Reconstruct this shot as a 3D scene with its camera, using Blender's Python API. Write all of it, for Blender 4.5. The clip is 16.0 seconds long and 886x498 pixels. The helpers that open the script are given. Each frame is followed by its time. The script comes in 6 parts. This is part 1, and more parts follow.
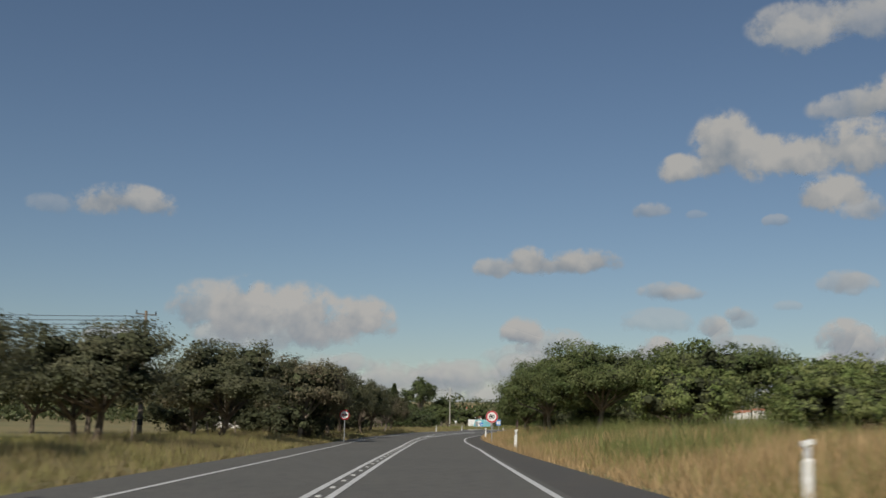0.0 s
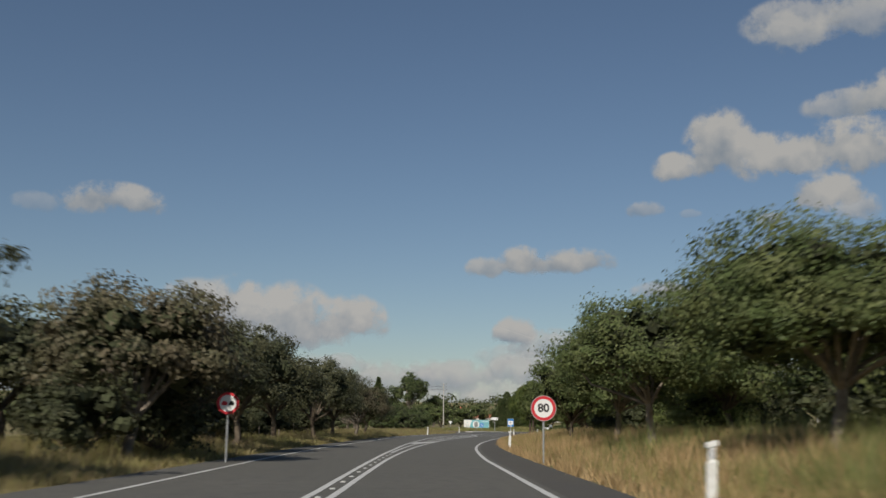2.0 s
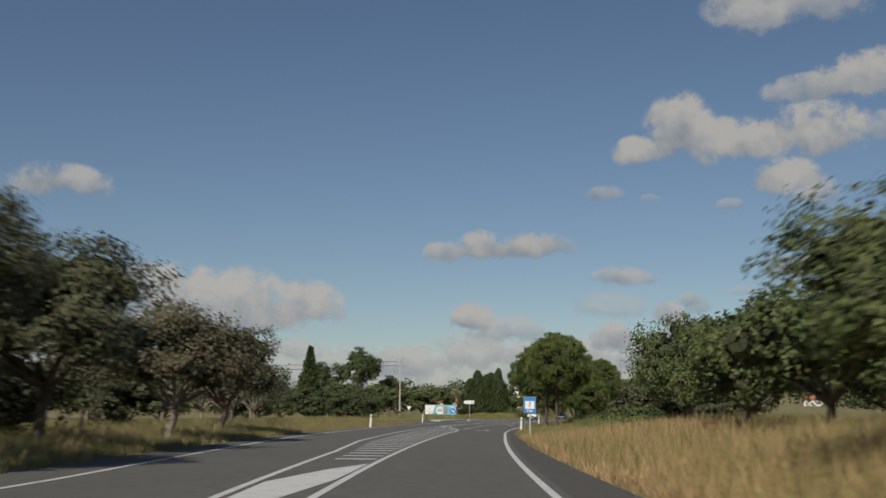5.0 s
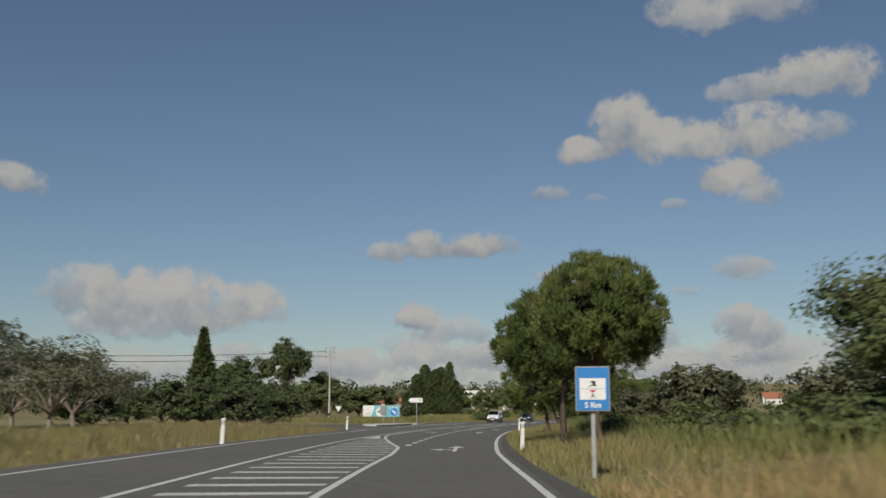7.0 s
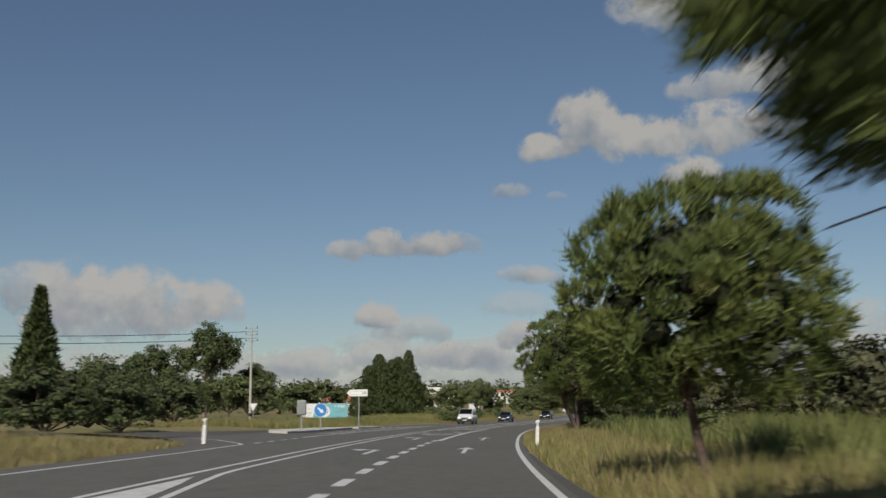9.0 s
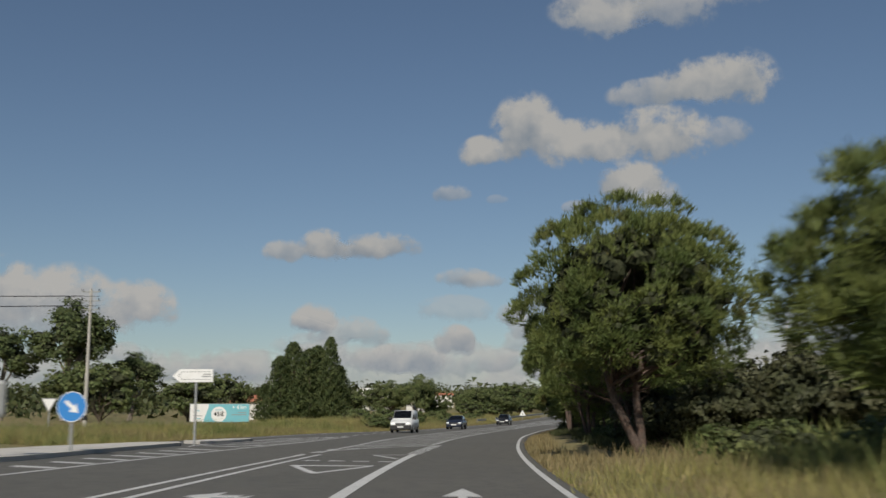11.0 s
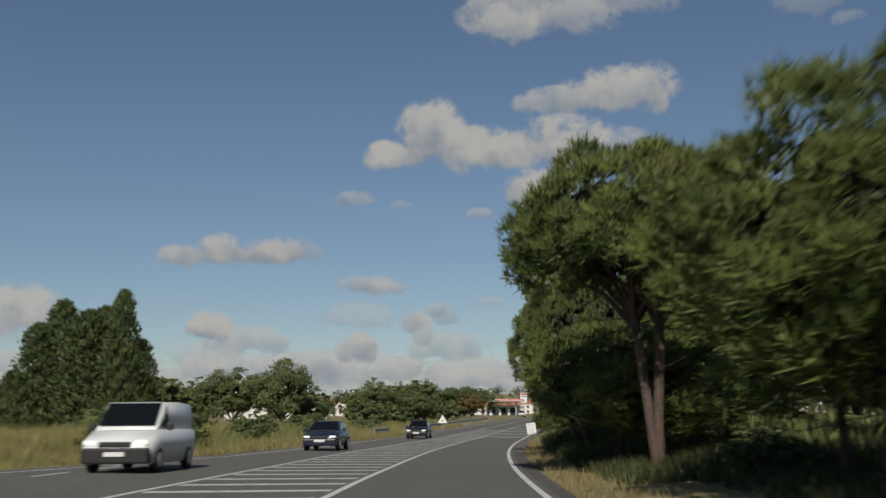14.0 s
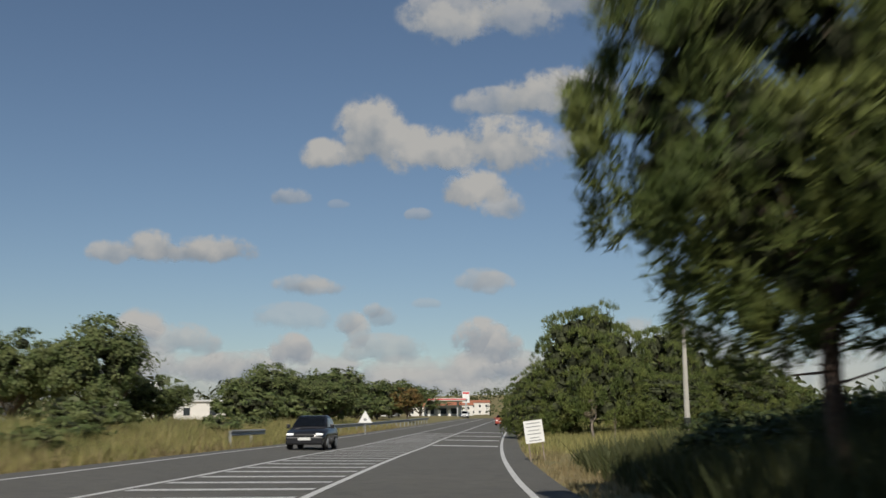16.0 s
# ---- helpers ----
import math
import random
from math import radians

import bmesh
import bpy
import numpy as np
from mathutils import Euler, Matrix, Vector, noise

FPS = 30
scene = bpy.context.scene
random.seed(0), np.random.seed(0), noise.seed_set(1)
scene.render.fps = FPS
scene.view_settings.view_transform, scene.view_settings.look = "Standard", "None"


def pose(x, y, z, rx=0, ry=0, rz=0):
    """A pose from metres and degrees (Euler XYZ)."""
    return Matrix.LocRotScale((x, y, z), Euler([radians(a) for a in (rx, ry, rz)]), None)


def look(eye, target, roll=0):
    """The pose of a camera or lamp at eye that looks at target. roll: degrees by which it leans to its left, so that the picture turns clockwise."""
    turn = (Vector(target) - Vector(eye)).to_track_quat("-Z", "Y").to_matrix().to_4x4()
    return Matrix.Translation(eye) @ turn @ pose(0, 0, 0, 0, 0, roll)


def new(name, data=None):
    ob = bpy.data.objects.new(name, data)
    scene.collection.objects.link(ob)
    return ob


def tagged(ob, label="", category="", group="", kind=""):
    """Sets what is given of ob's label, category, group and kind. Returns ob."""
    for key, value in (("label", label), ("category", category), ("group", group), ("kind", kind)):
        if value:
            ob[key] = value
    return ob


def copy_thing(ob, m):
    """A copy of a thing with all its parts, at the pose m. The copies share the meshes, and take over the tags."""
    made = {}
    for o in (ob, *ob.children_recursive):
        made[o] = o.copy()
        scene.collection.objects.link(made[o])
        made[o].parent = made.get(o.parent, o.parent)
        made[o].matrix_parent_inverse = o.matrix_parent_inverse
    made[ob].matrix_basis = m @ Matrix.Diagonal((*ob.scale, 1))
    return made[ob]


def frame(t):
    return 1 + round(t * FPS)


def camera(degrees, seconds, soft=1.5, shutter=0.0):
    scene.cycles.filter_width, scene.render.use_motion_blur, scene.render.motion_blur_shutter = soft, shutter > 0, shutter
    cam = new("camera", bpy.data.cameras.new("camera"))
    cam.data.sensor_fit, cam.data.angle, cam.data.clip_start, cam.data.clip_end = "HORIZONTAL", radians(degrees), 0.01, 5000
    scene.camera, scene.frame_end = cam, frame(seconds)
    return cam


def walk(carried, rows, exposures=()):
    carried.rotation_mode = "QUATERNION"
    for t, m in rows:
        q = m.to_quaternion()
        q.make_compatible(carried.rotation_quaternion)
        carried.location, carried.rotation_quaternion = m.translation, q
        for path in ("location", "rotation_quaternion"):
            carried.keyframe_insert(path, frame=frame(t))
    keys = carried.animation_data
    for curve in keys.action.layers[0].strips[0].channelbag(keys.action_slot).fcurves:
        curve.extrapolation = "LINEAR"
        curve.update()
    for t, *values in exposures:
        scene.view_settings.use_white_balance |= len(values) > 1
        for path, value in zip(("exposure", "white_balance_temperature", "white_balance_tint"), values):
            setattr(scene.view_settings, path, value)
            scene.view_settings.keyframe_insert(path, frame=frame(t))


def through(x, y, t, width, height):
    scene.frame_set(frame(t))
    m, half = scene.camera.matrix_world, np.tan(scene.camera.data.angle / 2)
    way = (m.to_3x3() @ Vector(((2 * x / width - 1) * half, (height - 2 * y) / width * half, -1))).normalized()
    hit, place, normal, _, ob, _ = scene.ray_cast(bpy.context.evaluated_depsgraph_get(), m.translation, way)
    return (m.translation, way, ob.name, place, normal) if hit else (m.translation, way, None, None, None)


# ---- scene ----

# Camera, carried in a car that drives along the right-hand lane.
EYE = 1.2
ROWS = (
    (0.0, 0.000, 0.000, 0.007, 9.609, 0.662),
    (0.5, -0.075, 10.000, -0.100, 9.599, 0.610),
    (1.0, -0.129, 19.999, -0.220, 9.627, 0.598),
    (1.5, -0.163, 29.999, -0.337, 9.660, 0.618),
    (2.0, -0.177, 39.999, -0.448, 9.675, 0.648),
    (2.5, -0.170, 49.998, -0.587, 9.660, 0.656),
    (3.0, -0.134, 59.998, -0.781, 9.594, 0.619),
    (3.5, -0.059, 69.997, -1.045, 9.460, 0.546),
    (4.0, 0.073, 79.995, -1.440, 9.252, 0.467),
    (4.5, 0.291, 89.976, -2.034, 9.070, 0.408),
    (5.0, 0.627, 99.920, -2.810, 8.987, 0.368),
    (5.5, 1.106, 109.826, -3.680, 8.998, 0.321),
    (6.0, 1.733, 119.691, -4.529, 9.053, 0.236),
    (6.5, 2.495, 129.513, -5.266, 9.094, 0.092),
    (7.0, 3.369, 139.294, -5.869, 9.093, -0.102),
    (7.5, 4.334, 149.032, -6.395, 9.065, -0.298),
    (8.0, 5.384, 158.730, -6.902, 9.034, -0.435),
    (8.5, 6.519, 168.404, -7.444, 9.033, -0.490),
    (9.0, 7.755, 178.072, -8.090, 9.074, -0.478),
    (9.5, 9.111, 187.730, -8.861, 9.142, -0.424),
    (10.0, 10.606, 197.373, -9.721, 9.211, -0.354),
    (10.5, 12.250, 206.998, -10.608, 9.264, -0.289),
    (11.0, 14.043, 216.603, -11.476, 9.302, -0.247),
    (11.5, 15.979, 226.186, -12.318, 9.359, -0.232),
    (12.0, 18.059, 235.746, -13.176, 9.467, -0.244),
    (12.5, 20.289, 245.293, -14.078, 9.570, -0.290),
    (13.0, 22.683, 254.840, -15.015, 9.639, -0.374),
    (13.5, 25.242, 264.383, -15.951, 9.708, -0.484),
    (14.0, 27.965, 273.919, -16.865, 9.783, -0.576),
    (14.5, 30.849, 283.447, -17.754, 9.857, -0.615),
    (15.0, 33.889, 292.966, -18.621, 9.903, -0.587),
    (15.5, 37.084, 302.473, -19.468, 9.915, -0.484),
    (16.0, 40.432, 311.968, -20.328, 9.907, -0.302),
)
cam = camera(46.0, 16.0, soft=1.5, shutter=0.5)
walk(cam, [(t, pose(x, y, EYE, 90 + p, 0, w) @ pose(0, 0, 0, 0, 0, r)) for t, x, y, w, p, r in ROWS], ((0.0, -0.05), (13.5, -0.05), (15.0, 0.05), (16.0, 0.06)))

# World: clear sky, one sun from behind and a little left.
SUN_AZ, SUN_EL = -158.0, 38.0         # degrees clockwise from +y, degrees above the horizon
world = bpy.data.worlds.new("sky")
scene.world = world
world.use_nodes = True
wn, wl = world.node_tree.nodes, world.node_tree.links
sky = wn.new("ShaderNodeTexSky")
sky.sky_type, sky.sun_disc = "NISHITA", False
sky.sun_elevation, sky.sun_rotation = radians(SUN_EL), radians(SUN_AZ)
sky.air_density, sky.dust_density, sky.ozone_density = 1.0, 0.35, 2.2
wn["Background"].inputs["Strength"].default_value = 0.0615
wl.new(sky.outputs[0], wn["Background"].inputs["Color"])
sun = new("sun", bpy.data.lights.new("sun", "SUN"))
sun.data.energy, sun.data.angle, sun.data.color = 4.2, radians(0.6), (1.0, 0.93, 0.82)
sun_to = Vector((math.sin(radians(SUN_AZ)) * math.cos(radians(SUN_EL)), math.cos(radians(SUN_AZ)) * math.cos(radians(SUN_EL)), math.sin(radians(SUN_EL))))
sun.matrix_world = look(sun_to * 200, (0, 0, 0))

# ---- plan: a reference line along the driven lane; s runs along it, d to its right ----
HEADING = ((-400, -0.48), (0, -0.48), (20, -0.25), (40, -0.03), (60, 0.31), (70, 0.57), (80, 0.97), (90, 1.56), (100, 2.34), (110, 3.22),
           (120, 4.08), (130, 4.82), (140, 5.43), (160, 6.48), (180, 7.73), (200, 9.43), (220, 11.22), (240, 12.97), (260, 14.86),
           (280, 16.71), (300, 18.45), (320, 20.15), (340, 21.85), (360, 23.1), (400, 24.3), (440, 24.8), (1500, 24.8))
S_TAB = np.arange(-400.0, 1500.0, 0.5)
H_TAB = np.radians(np.interp(S_TAB, [k[0] for k in HEADING], [k[1] for k in HEADING]))
X_TAB = np.concatenate([[0], np.cumsum(np.sin(H_TAB[:-1]) * 0.5)])
Y_TAB = np.concatenate([[0], np.cumsum(np.cos(H_TAB[:-1]) * 0.5)])
X_TAB -= np.interp(0, S_TAB, X_TAB)
Y_TAB -= np.interp(0, S_TAB, Y_TAB)


def smooth(a, b, v):
    k = np.clip((np.asarray(v, float) - a) / (b - a), 0, 1)
    return k * k * (3 - 2 * k)


def plan(s, d):
    """World x and y of the place s along the reference line and d to its right."""
    h = np.interp(s, S_TAB, H_TAB)
    return np.interp(s, S_TAB, X_TAB) + np.cos(h) * d, np.interp(s, S_TAB, Y_TAB) - np.sin(h) * d


def heading(s):
    """Degrees of the road's direction, anticlockwise from +y, for pose()."""
    return -math.degrees(float(np.interp(s, S_TAB, H_TAB)))


def road_z(s, d):
    """Height of the carriageway: banked in the bend, rising slowly past it."""
    return -np.interp(s, (70, 140), (0, 0.02)) * np.clip(d, -16, 5) + np.interp(s, (310, 340, 370, 400, 430, 540, 700, 1000), (0, 0.12, 0.36, 0.85, 1.4, 3.6, 5.6, 7.0))


def edge(table, s):
    return np.interp(s, [k[0] for k in table], [k[1] for k in table])


RIGHT_EDGE = ((-60, 4.35), (15, 4.25), (45, 3.75), (60, 3.6), (80, 3.45), (100, 3.25), (145, 2.6), (165, 2.25), (340, 2.35), (420, 2.6))
LEFT_EDGE = ((-60, -7.0), (18, -7.0), (60, -7.3), (96, -7.6), (120, -7.9), (148, -8.6), (180, -9.0), (205, -9.3), (216, -10.0), (226, -14.0), (234, -22.0),
             (246, -22.0), (252, -14.6), (275, -13.6), (294, -13.2), (306, -11.8), (318, -10.3), (337, -9.9), (420, -10.2))


def rough(x, y, scale, seed=0.0):
    """Smooth pseudo-random heights from a few crossed waves, about -1 to 1."""
    a = np.sin(x / scale * 1.3 + 1.7 + seed) * np.cos(y / scale * 1.1 - 0.4 + 2 * seed)
    b = np.sin((x + y) / scale * 2.3 + 0.6 * seed) * np.cos((x - 0.6 * y) / scale * 1.9 + 2.1)
    return 0.6 * a + 0.4 * b


def ground_z(s, d):
    """Height of the land beside the road."""
    s, d = np.asarray(s, float), np.asarray(d, float)
    re, le = edge(RIGHT_EDGE, s), edge(LEFT_EDGE, s)
    base = road_z(s, np.clip(d, le, re))
    out_r, out_l = np.maximum(d - re, 0), np.maximum(le - d, 0)
    under = np.where((out_r > 0) | (out_l > 0), -0.03, -0.10)
    bank_r = np.interp(s, (0, 55, 90, 130, 160, 230, 300, 318, 336, 360), (0.75, 0.75, 0.75, 0.8, 0.55, 0.35, 0.3, 0.95, 1.0, 0.3))
    z = base + under + bank_r * smooth(0.6, 7.5, out_r) + np.interp(s, (305, 325), (0.25, 0.6)) * smooth(0.8, 6, out_l)
    z = z + 0.10 * rough(s, d, 3.1) * smooth(0.5, 3, out_r + out_l)
    z = z + 0.5 * rough(s, d, 37, 1.0) * smooth(12, 40, out_r + out_l)
    far = np.sqrt(np.maximum(np.abs(d) - 60, 0) ** 2 + np.maximum(s - 520, 0) ** 2 + np.maximum(-s - 100, 0) ** 2)
    return z + 26 * smooth(120, 1100, far) * (1 + 0.35 * rough(s, d, 260, 2.0)) - 2.0 * smooth(30, 120, d) * smooth(150, 300, s)

# ---- materials ----
def material(name, colour, rough=0.8, spots=(), metal=0.0, bump=0.0, bump_scale=40.0, island=0.0, spec=0.3, coords="Object"):
    """A node material. spots: (scale, detail, low, high, colour, amount) layers of noise over the base colour; island: how far the pieces of
    one mesh differ in brightness."""
    m = bpy.data.materials.new(name)
    m.use_nodes = True
    n, l = m.node_tree.nodes, m.node_tree.links
    b = n["Principled BSDF"]
    b.inputs["Roughness"].default_value, b.inputs["Metallic"].default_value = rough, metal
    b.inputs["Specular IOR Level"].default_value = spec
    tc = n.new("ShaderNodeTexCoord")
    base = n.new("ShaderNodeRGB")
    base.outputs[0].default_value = (*colour, 1)
    out = base.outputs[0]
    for scale, detail, low, high, tint, amount in spots:
        tex = n.new("ShaderNodeTexNoise")
        tex.inputs["Scale"].default_value, tex.inputs["Detail"].default_value = scale, detail
        l.new(tc.outputs[coords], tex.inputs["Vector"])
        ramp = n.new("ShaderNodeMapRange")
        ramp.inputs["From Min"].default_value, ramp.inputs["From Max"].default_value, ramp.inputs["To Max"].default_value = low, high, amount
        l.new(tex.outputs["Fac"], ramp.inputs["Value"])
        mix = n.new("ShaderNodeMix")
        mix.data_type = "RGBA"
        l.new(ramp.outputs[0], mix.inputs["Factor"])
        l.new(out, mix.inputs["A"])
        mix.inputs["B"].default_value = (*tint, 1)
        out = mix.outputs["Result"]
    if island:
        geo = n.new("ShaderNodeNewGeometry")
        ramp = n.new("ShaderNodeMapRange")
        ramp.inputs["To Min"].default_value, ramp.inputs["To Max"].default_value = 1 - island, 1 + island
        l.new(geo.outputs["Random Per Island"], ramp.inputs["Value"])
        hsv = n.new("ShaderNodeHueSaturation")
        l.new(ramp.outputs[0], hsv.inputs["Value"])
        l.new(out, hsv.inputs["Color"])
        out = hsv.outputs[0]
    l.new(out, b.inputs["Base Color"])
    if bump:
        tex = n.new("ShaderNodeTexNoise")
        tex.inputs["Scale"].default_value, tex.inputs["Detail"].default_value = bump_scale, 6
        l.new(tc.outputs[coords], tex.inputs["Vector"])
        bn = n.new("ShaderNodeBump")
        bn.inputs["Strength"].default_value, bn.inputs["Distance"].default_value = bump, 0.02
        l.new(tex.outputs["Fac"], bn.inputs["Height"])
        l.new(bn.outputs[0], b.inputs["Normal"])
    return m


def leafy(name, colour, second, island=0.35, through=0.3, withered=None):
    """Leaves: a dull sheet with some light passing through it, varied from leaf to leaf and in patches."""
    m = material(name, colour, 0.6, ((0.9, 3, 0.4, 0.62, second, 0.8),) + (((0.55, 2, 0.62, 0.72, withered, 0.4),) if withered else ()), island=island, spec=0.25)
    n, l = m.node_tree.nodes, m.node_tree.links
    b, o = n["Principled BSDF"], n["Material Output"]
    t, mix = n.new("ShaderNodeBsdfTranslucent"), n.new("ShaderNodeMixShader")
    l.new(b.inputs["Base Color"].links[0].from_socket, t.inputs["Color"])
    mix.inputs[0].default_value = through
    l.new(b.outputs[0], mix.inputs[1])
    l.new(t.outputs[0], mix.inputs[2])
    l.new(mix.outputs[0], o.inputs["Surface"])
    return m


ASPHALT = material("asphalt", (0.112, 0.109, 0.095), 0.85, ((0.15, 4, 0.35, 0.7, (0.130, 0.124, 0.108), 0.8), (2.5, 6, 0.45, 0.75, (0.06, 0.06, 0.06), 0.6), (60, 2, 0.45, 0.7, (0.15, 0.148, 0.14), 0.5)), bump=0.5, bump_scale=120, spec=0.25)
SHOULDER = material("shoulder asphalt", (0.076, 0.073, 0.067), 0.9, ((0.5, 5, 0.4, 0.7, (0.10, 0.09, 0.075), 0.7), (50, 2, 0.45, 0.7, (0.13, 0.12, 0.11), 0.5)), bump=0.6, bump_scale=90)
LINE = material("road paint", (0.55, 0.55, 0.53), 0.7, ((3.0, 6, 0.5, 0.72, (0.30, 0.30, 0.29), 0.6), (40, 3, 0.55, 0.75, (0.2, 0.2, 0.2), 0.6)))
EARTH = material("dry ground", (0.22, 0.19, 0.085), 0.95, ((0.05, 4, 0.4, 0.62, (0.14, 0.15, 0.06), 0.9), (0.6, 5, 0.42, 0.65, (0.26, 0.19, 0.09), 0.8), (7, 5, 0.45, 0.7, (0.09, 0.075, 0.04), 0.6)), bump=0.7, bump_scale=8)

# ---- mesh helpers ----
def mesh_object(name, verts, faces, mat, parent=None, label="", soft=False):
    me = bpy.data.meshes.new(name)
    me.from_pydata(verts, [], faces)
    me.update()
    me.materials.append(mat)
    if soft:
        me.polygons.foreach_set("use_smooth", [True] * len(me.polygons))
    ob = new(name, me)
    if parent:
        ob.parent = parent
    if label:
        ob["label"] = label
    return ob


def part(name, bm, mat, parent, label="", soft=False):
    me = bpy.data.meshes.new(name)
    bm.to_mesh(me)
    bm.free()
    me.materials.append(mat)
    if soft:
        me.polygons.foreach_set("use_smooth", [True] * len(me.polygons))
    ob = new(name, me)
    ob.parent = parent
    if label:
        ob["label"] = label
    return ob


def structure(ob, label, category):
    return tagged(ob, label, category, kind="structure")


# ---- the land, one sheet out to the horizon ----
def land():
    dd = np.concatenate([-np.geomspace(60, 3800, 26)[::-1], np.arange(-57, -16, 3.0), np.arange(-16, 14, 0.75), np.arange(14, 60, 3.0), np.geomspace(60, 3800, 26)])
    yy = np.concatenate([-np.geomspace(40, 900, 10)[::-1], np.arange(-30, 560, 3.0), np.geomspace(563, 4300, 40)])
    s0 = np.interp(yy, Y_TAB, S_TAB)
    s0 = np.where(yy > Y_TAB[-1], S_TAB[-1] + (yy - Y_TAB[-1]) / math.cos(H_TAB[-1]), s0)
    h = np.interp(s0, S_TAB, H_TAB)
    x0 = np.interp(s0, S_TAB, X_TAB) + np.maximum(s0 - S_TAB[-1], 0) * math.sin(H_TAB[-1])
    gx = x0[:, None] + dd[None]
    s = s0[:, None] + dd[None] * np.sin(h)[:, None]
    d = dd[None] * np.cos(h)[:, None]
    z = ground_z(s, d)
    verts = np.stack([gx, np.broadcast_to(yy[:, None], gx.shape), z], -1).reshape(-1, 3)
    n = len(dd)
    faces = [(j * n + i, j * n + i + 1, (j + 1) * n + i + 1, (j + 1) * n + i) for j in range(len(yy) - 1) for i in range(n - 1)]
    return structure(mesh_object("ground", verts.tolist(), faces, EARTH, soft=True), "dry grassy roadside land with brown earth", "ground")


ground = land()


# ---- carriageway and its markings ----
def strip(name, s0, s1, left, right, lift, mat, step=2.0, across=1, thick=0.0, parent=None):
    """A band of the road between two lateral lines (numbers or tables), from s0 to s1."""
    n = max(2, int((s1 - s0) / step) + 1)
    s = np.linspace(s0, s1, n)
    a = edge(left, s) if isinstance(left, tuple) else np.full(n, float(left))
    b = edge(right, s) if isinstance(right, tuple) else np.full(n, float(right))
    verts, faces = [], []
    for k in range(across + 1):
        d = a + (b - a) * k / across
        x, y = plan(s, d)
        verts.append(np.stack([x, y, road_z(s, d) + lift], -1))
    v = np.stack(verts, 1).reshape(-1, 3)
    w = across + 1
    for j in range(n - 1):
        faces += [(j * w + i, j * w + i + 1, (j + 1) * w + i + 1, (j + 1) * w + i) for i in range(across)]
    return mesh_object(name, v.tolist(), faces, mat, parent)


road = structure(strip("road", -60, 900, LEFT_EDGE, RIGHT_EDGE, 0.0, ASPHALT, 3.0, 10), "worn grey asphalt country road", "road")

MARK = 0.006
RIGHT_LINE = ((-60, 2.14), (55, 2.16), (70, 1.95), (80, 1.76), (100, 1.66), (160, 1.68), (175, 1.55), (190, 1.7), (230, 2.02), (275, 1.98), (296, 1.76), (316, 1.62), (340, 1.5), (420, 1.5))
LEFT_LINE = ((-60, -5.3), (18, -5.35), (40, -5.5), (60, -5.8), (77, -6.2), (96, -6.4), (118, -6.5), (148, -7.8), (170, -8.15), (190, -8.5), (210, -8.3), (219, -8.6), (225, -11.5), (230, -16))
LEFT_LINE_B = ((276, -12.9), (294, -12.6), (305, -11.0), (318, -9.4), (337, -8.9), (360, -9.2), (420, -9.2))
C_LEFT = ((-60, -2.1), (60, -2.16), (78, -2.36), (96, -2.62), (112, -3.1), (132, -3.7), (144, -4.4), (165, -4.85), (185, -5.2), (200, -5.15), (250, -5.15))
C_RIGHT = ((-60, -1.67), (60, -1.75), (78, -1.87), (150, -1.85), (172, -1.8), (179, -2.06), (184, -2.75), (189, -3.4), (193, -3.95), (200, -4.6), (250, -4.65))
B2_LEFT = ((250, -4.95), (264, -5.1), (275, -5.5), (296, -5.75), (318, -5.8), (340, -5.7), (420, -5.7))
B2_RIGHT = ((256, -5.0), (260, -4.1), (264.3, -2.5), (268.5, -1.95), (280, -2.1), (296, -2.15), (318, -2.2), (336, -2.3), (420, -2.5))


def line(table, s0, s1, width):
    t = tuple((s, d - width / 2) for s, d in table)
    u = tuple((s, d + width / 2) for s, d in table)
    return strip("road_line", s0, s1, t, u, MARK, LINE, 1.5, parent=road)


line(RIGHT_LINE, -60, 600, 0.15)
line(LEFT_LINE, -60, 229, 0.13)
line(LEFT_LINE_B, 276, 600, 0.13)
line(C_LEFT, -60, 252, 0.14)
line(C_RIGHT, -60, 252, 0.14)
line(B2_LEFT, 254, 560, 0.14)
line(B2_RIGHT, 256, 560, 0.15)


# Reflecting studs between the double lines
STUD = material("pale road stud", (0.55, 0.55, 0.52), 0.45, ((30, 3, 0.45, 0.7, (0.38, 0.37, 0.34), 0.5),))


def stud_mesh():
    bm = bmesh.new()
    low = [bm.verts.new((x, y, 0)) for x, y in ((-0.055, -0.07), (0.055, -0.07), (0.055, 0.07), (-0.055, 0.07))]
    top = [bm.verts.new((x, y, 0.022)) for x, y in ((-0.04, -0.03), (0.04, -0.03), (0.04, 0.03), (-0.04, 0.03))]
    bm.faces.new(top)
    for i in range(4):
        bm.faces.new((low[i], low[(i + 1) % 4], top[(i + 1) % 4], top[i]))
    me = bpy.data.meshes.new("road_stud")
    bm.to_mesh(me)
    bm.free()
    me.materials.append(STUD)
    return me


STUD_MESH = stud_mesh()
for stud_s in np.arange(8.0, 88.0, 2.5):
    mid_d = float(edge(C_LEFT, stud_s) + edge(C_RIGHT, stud_s)) / 2
    sx, sy = plan(stud_s, mid_d)
    stud = new("road_stud", STUD_MESH)
    stud.parent = road
    stud.matrix_basis = pose(float(sx), float(sy), float(road_z(stud_s, mid_d)) + 0.003, 0, 0, heading(stud_s))

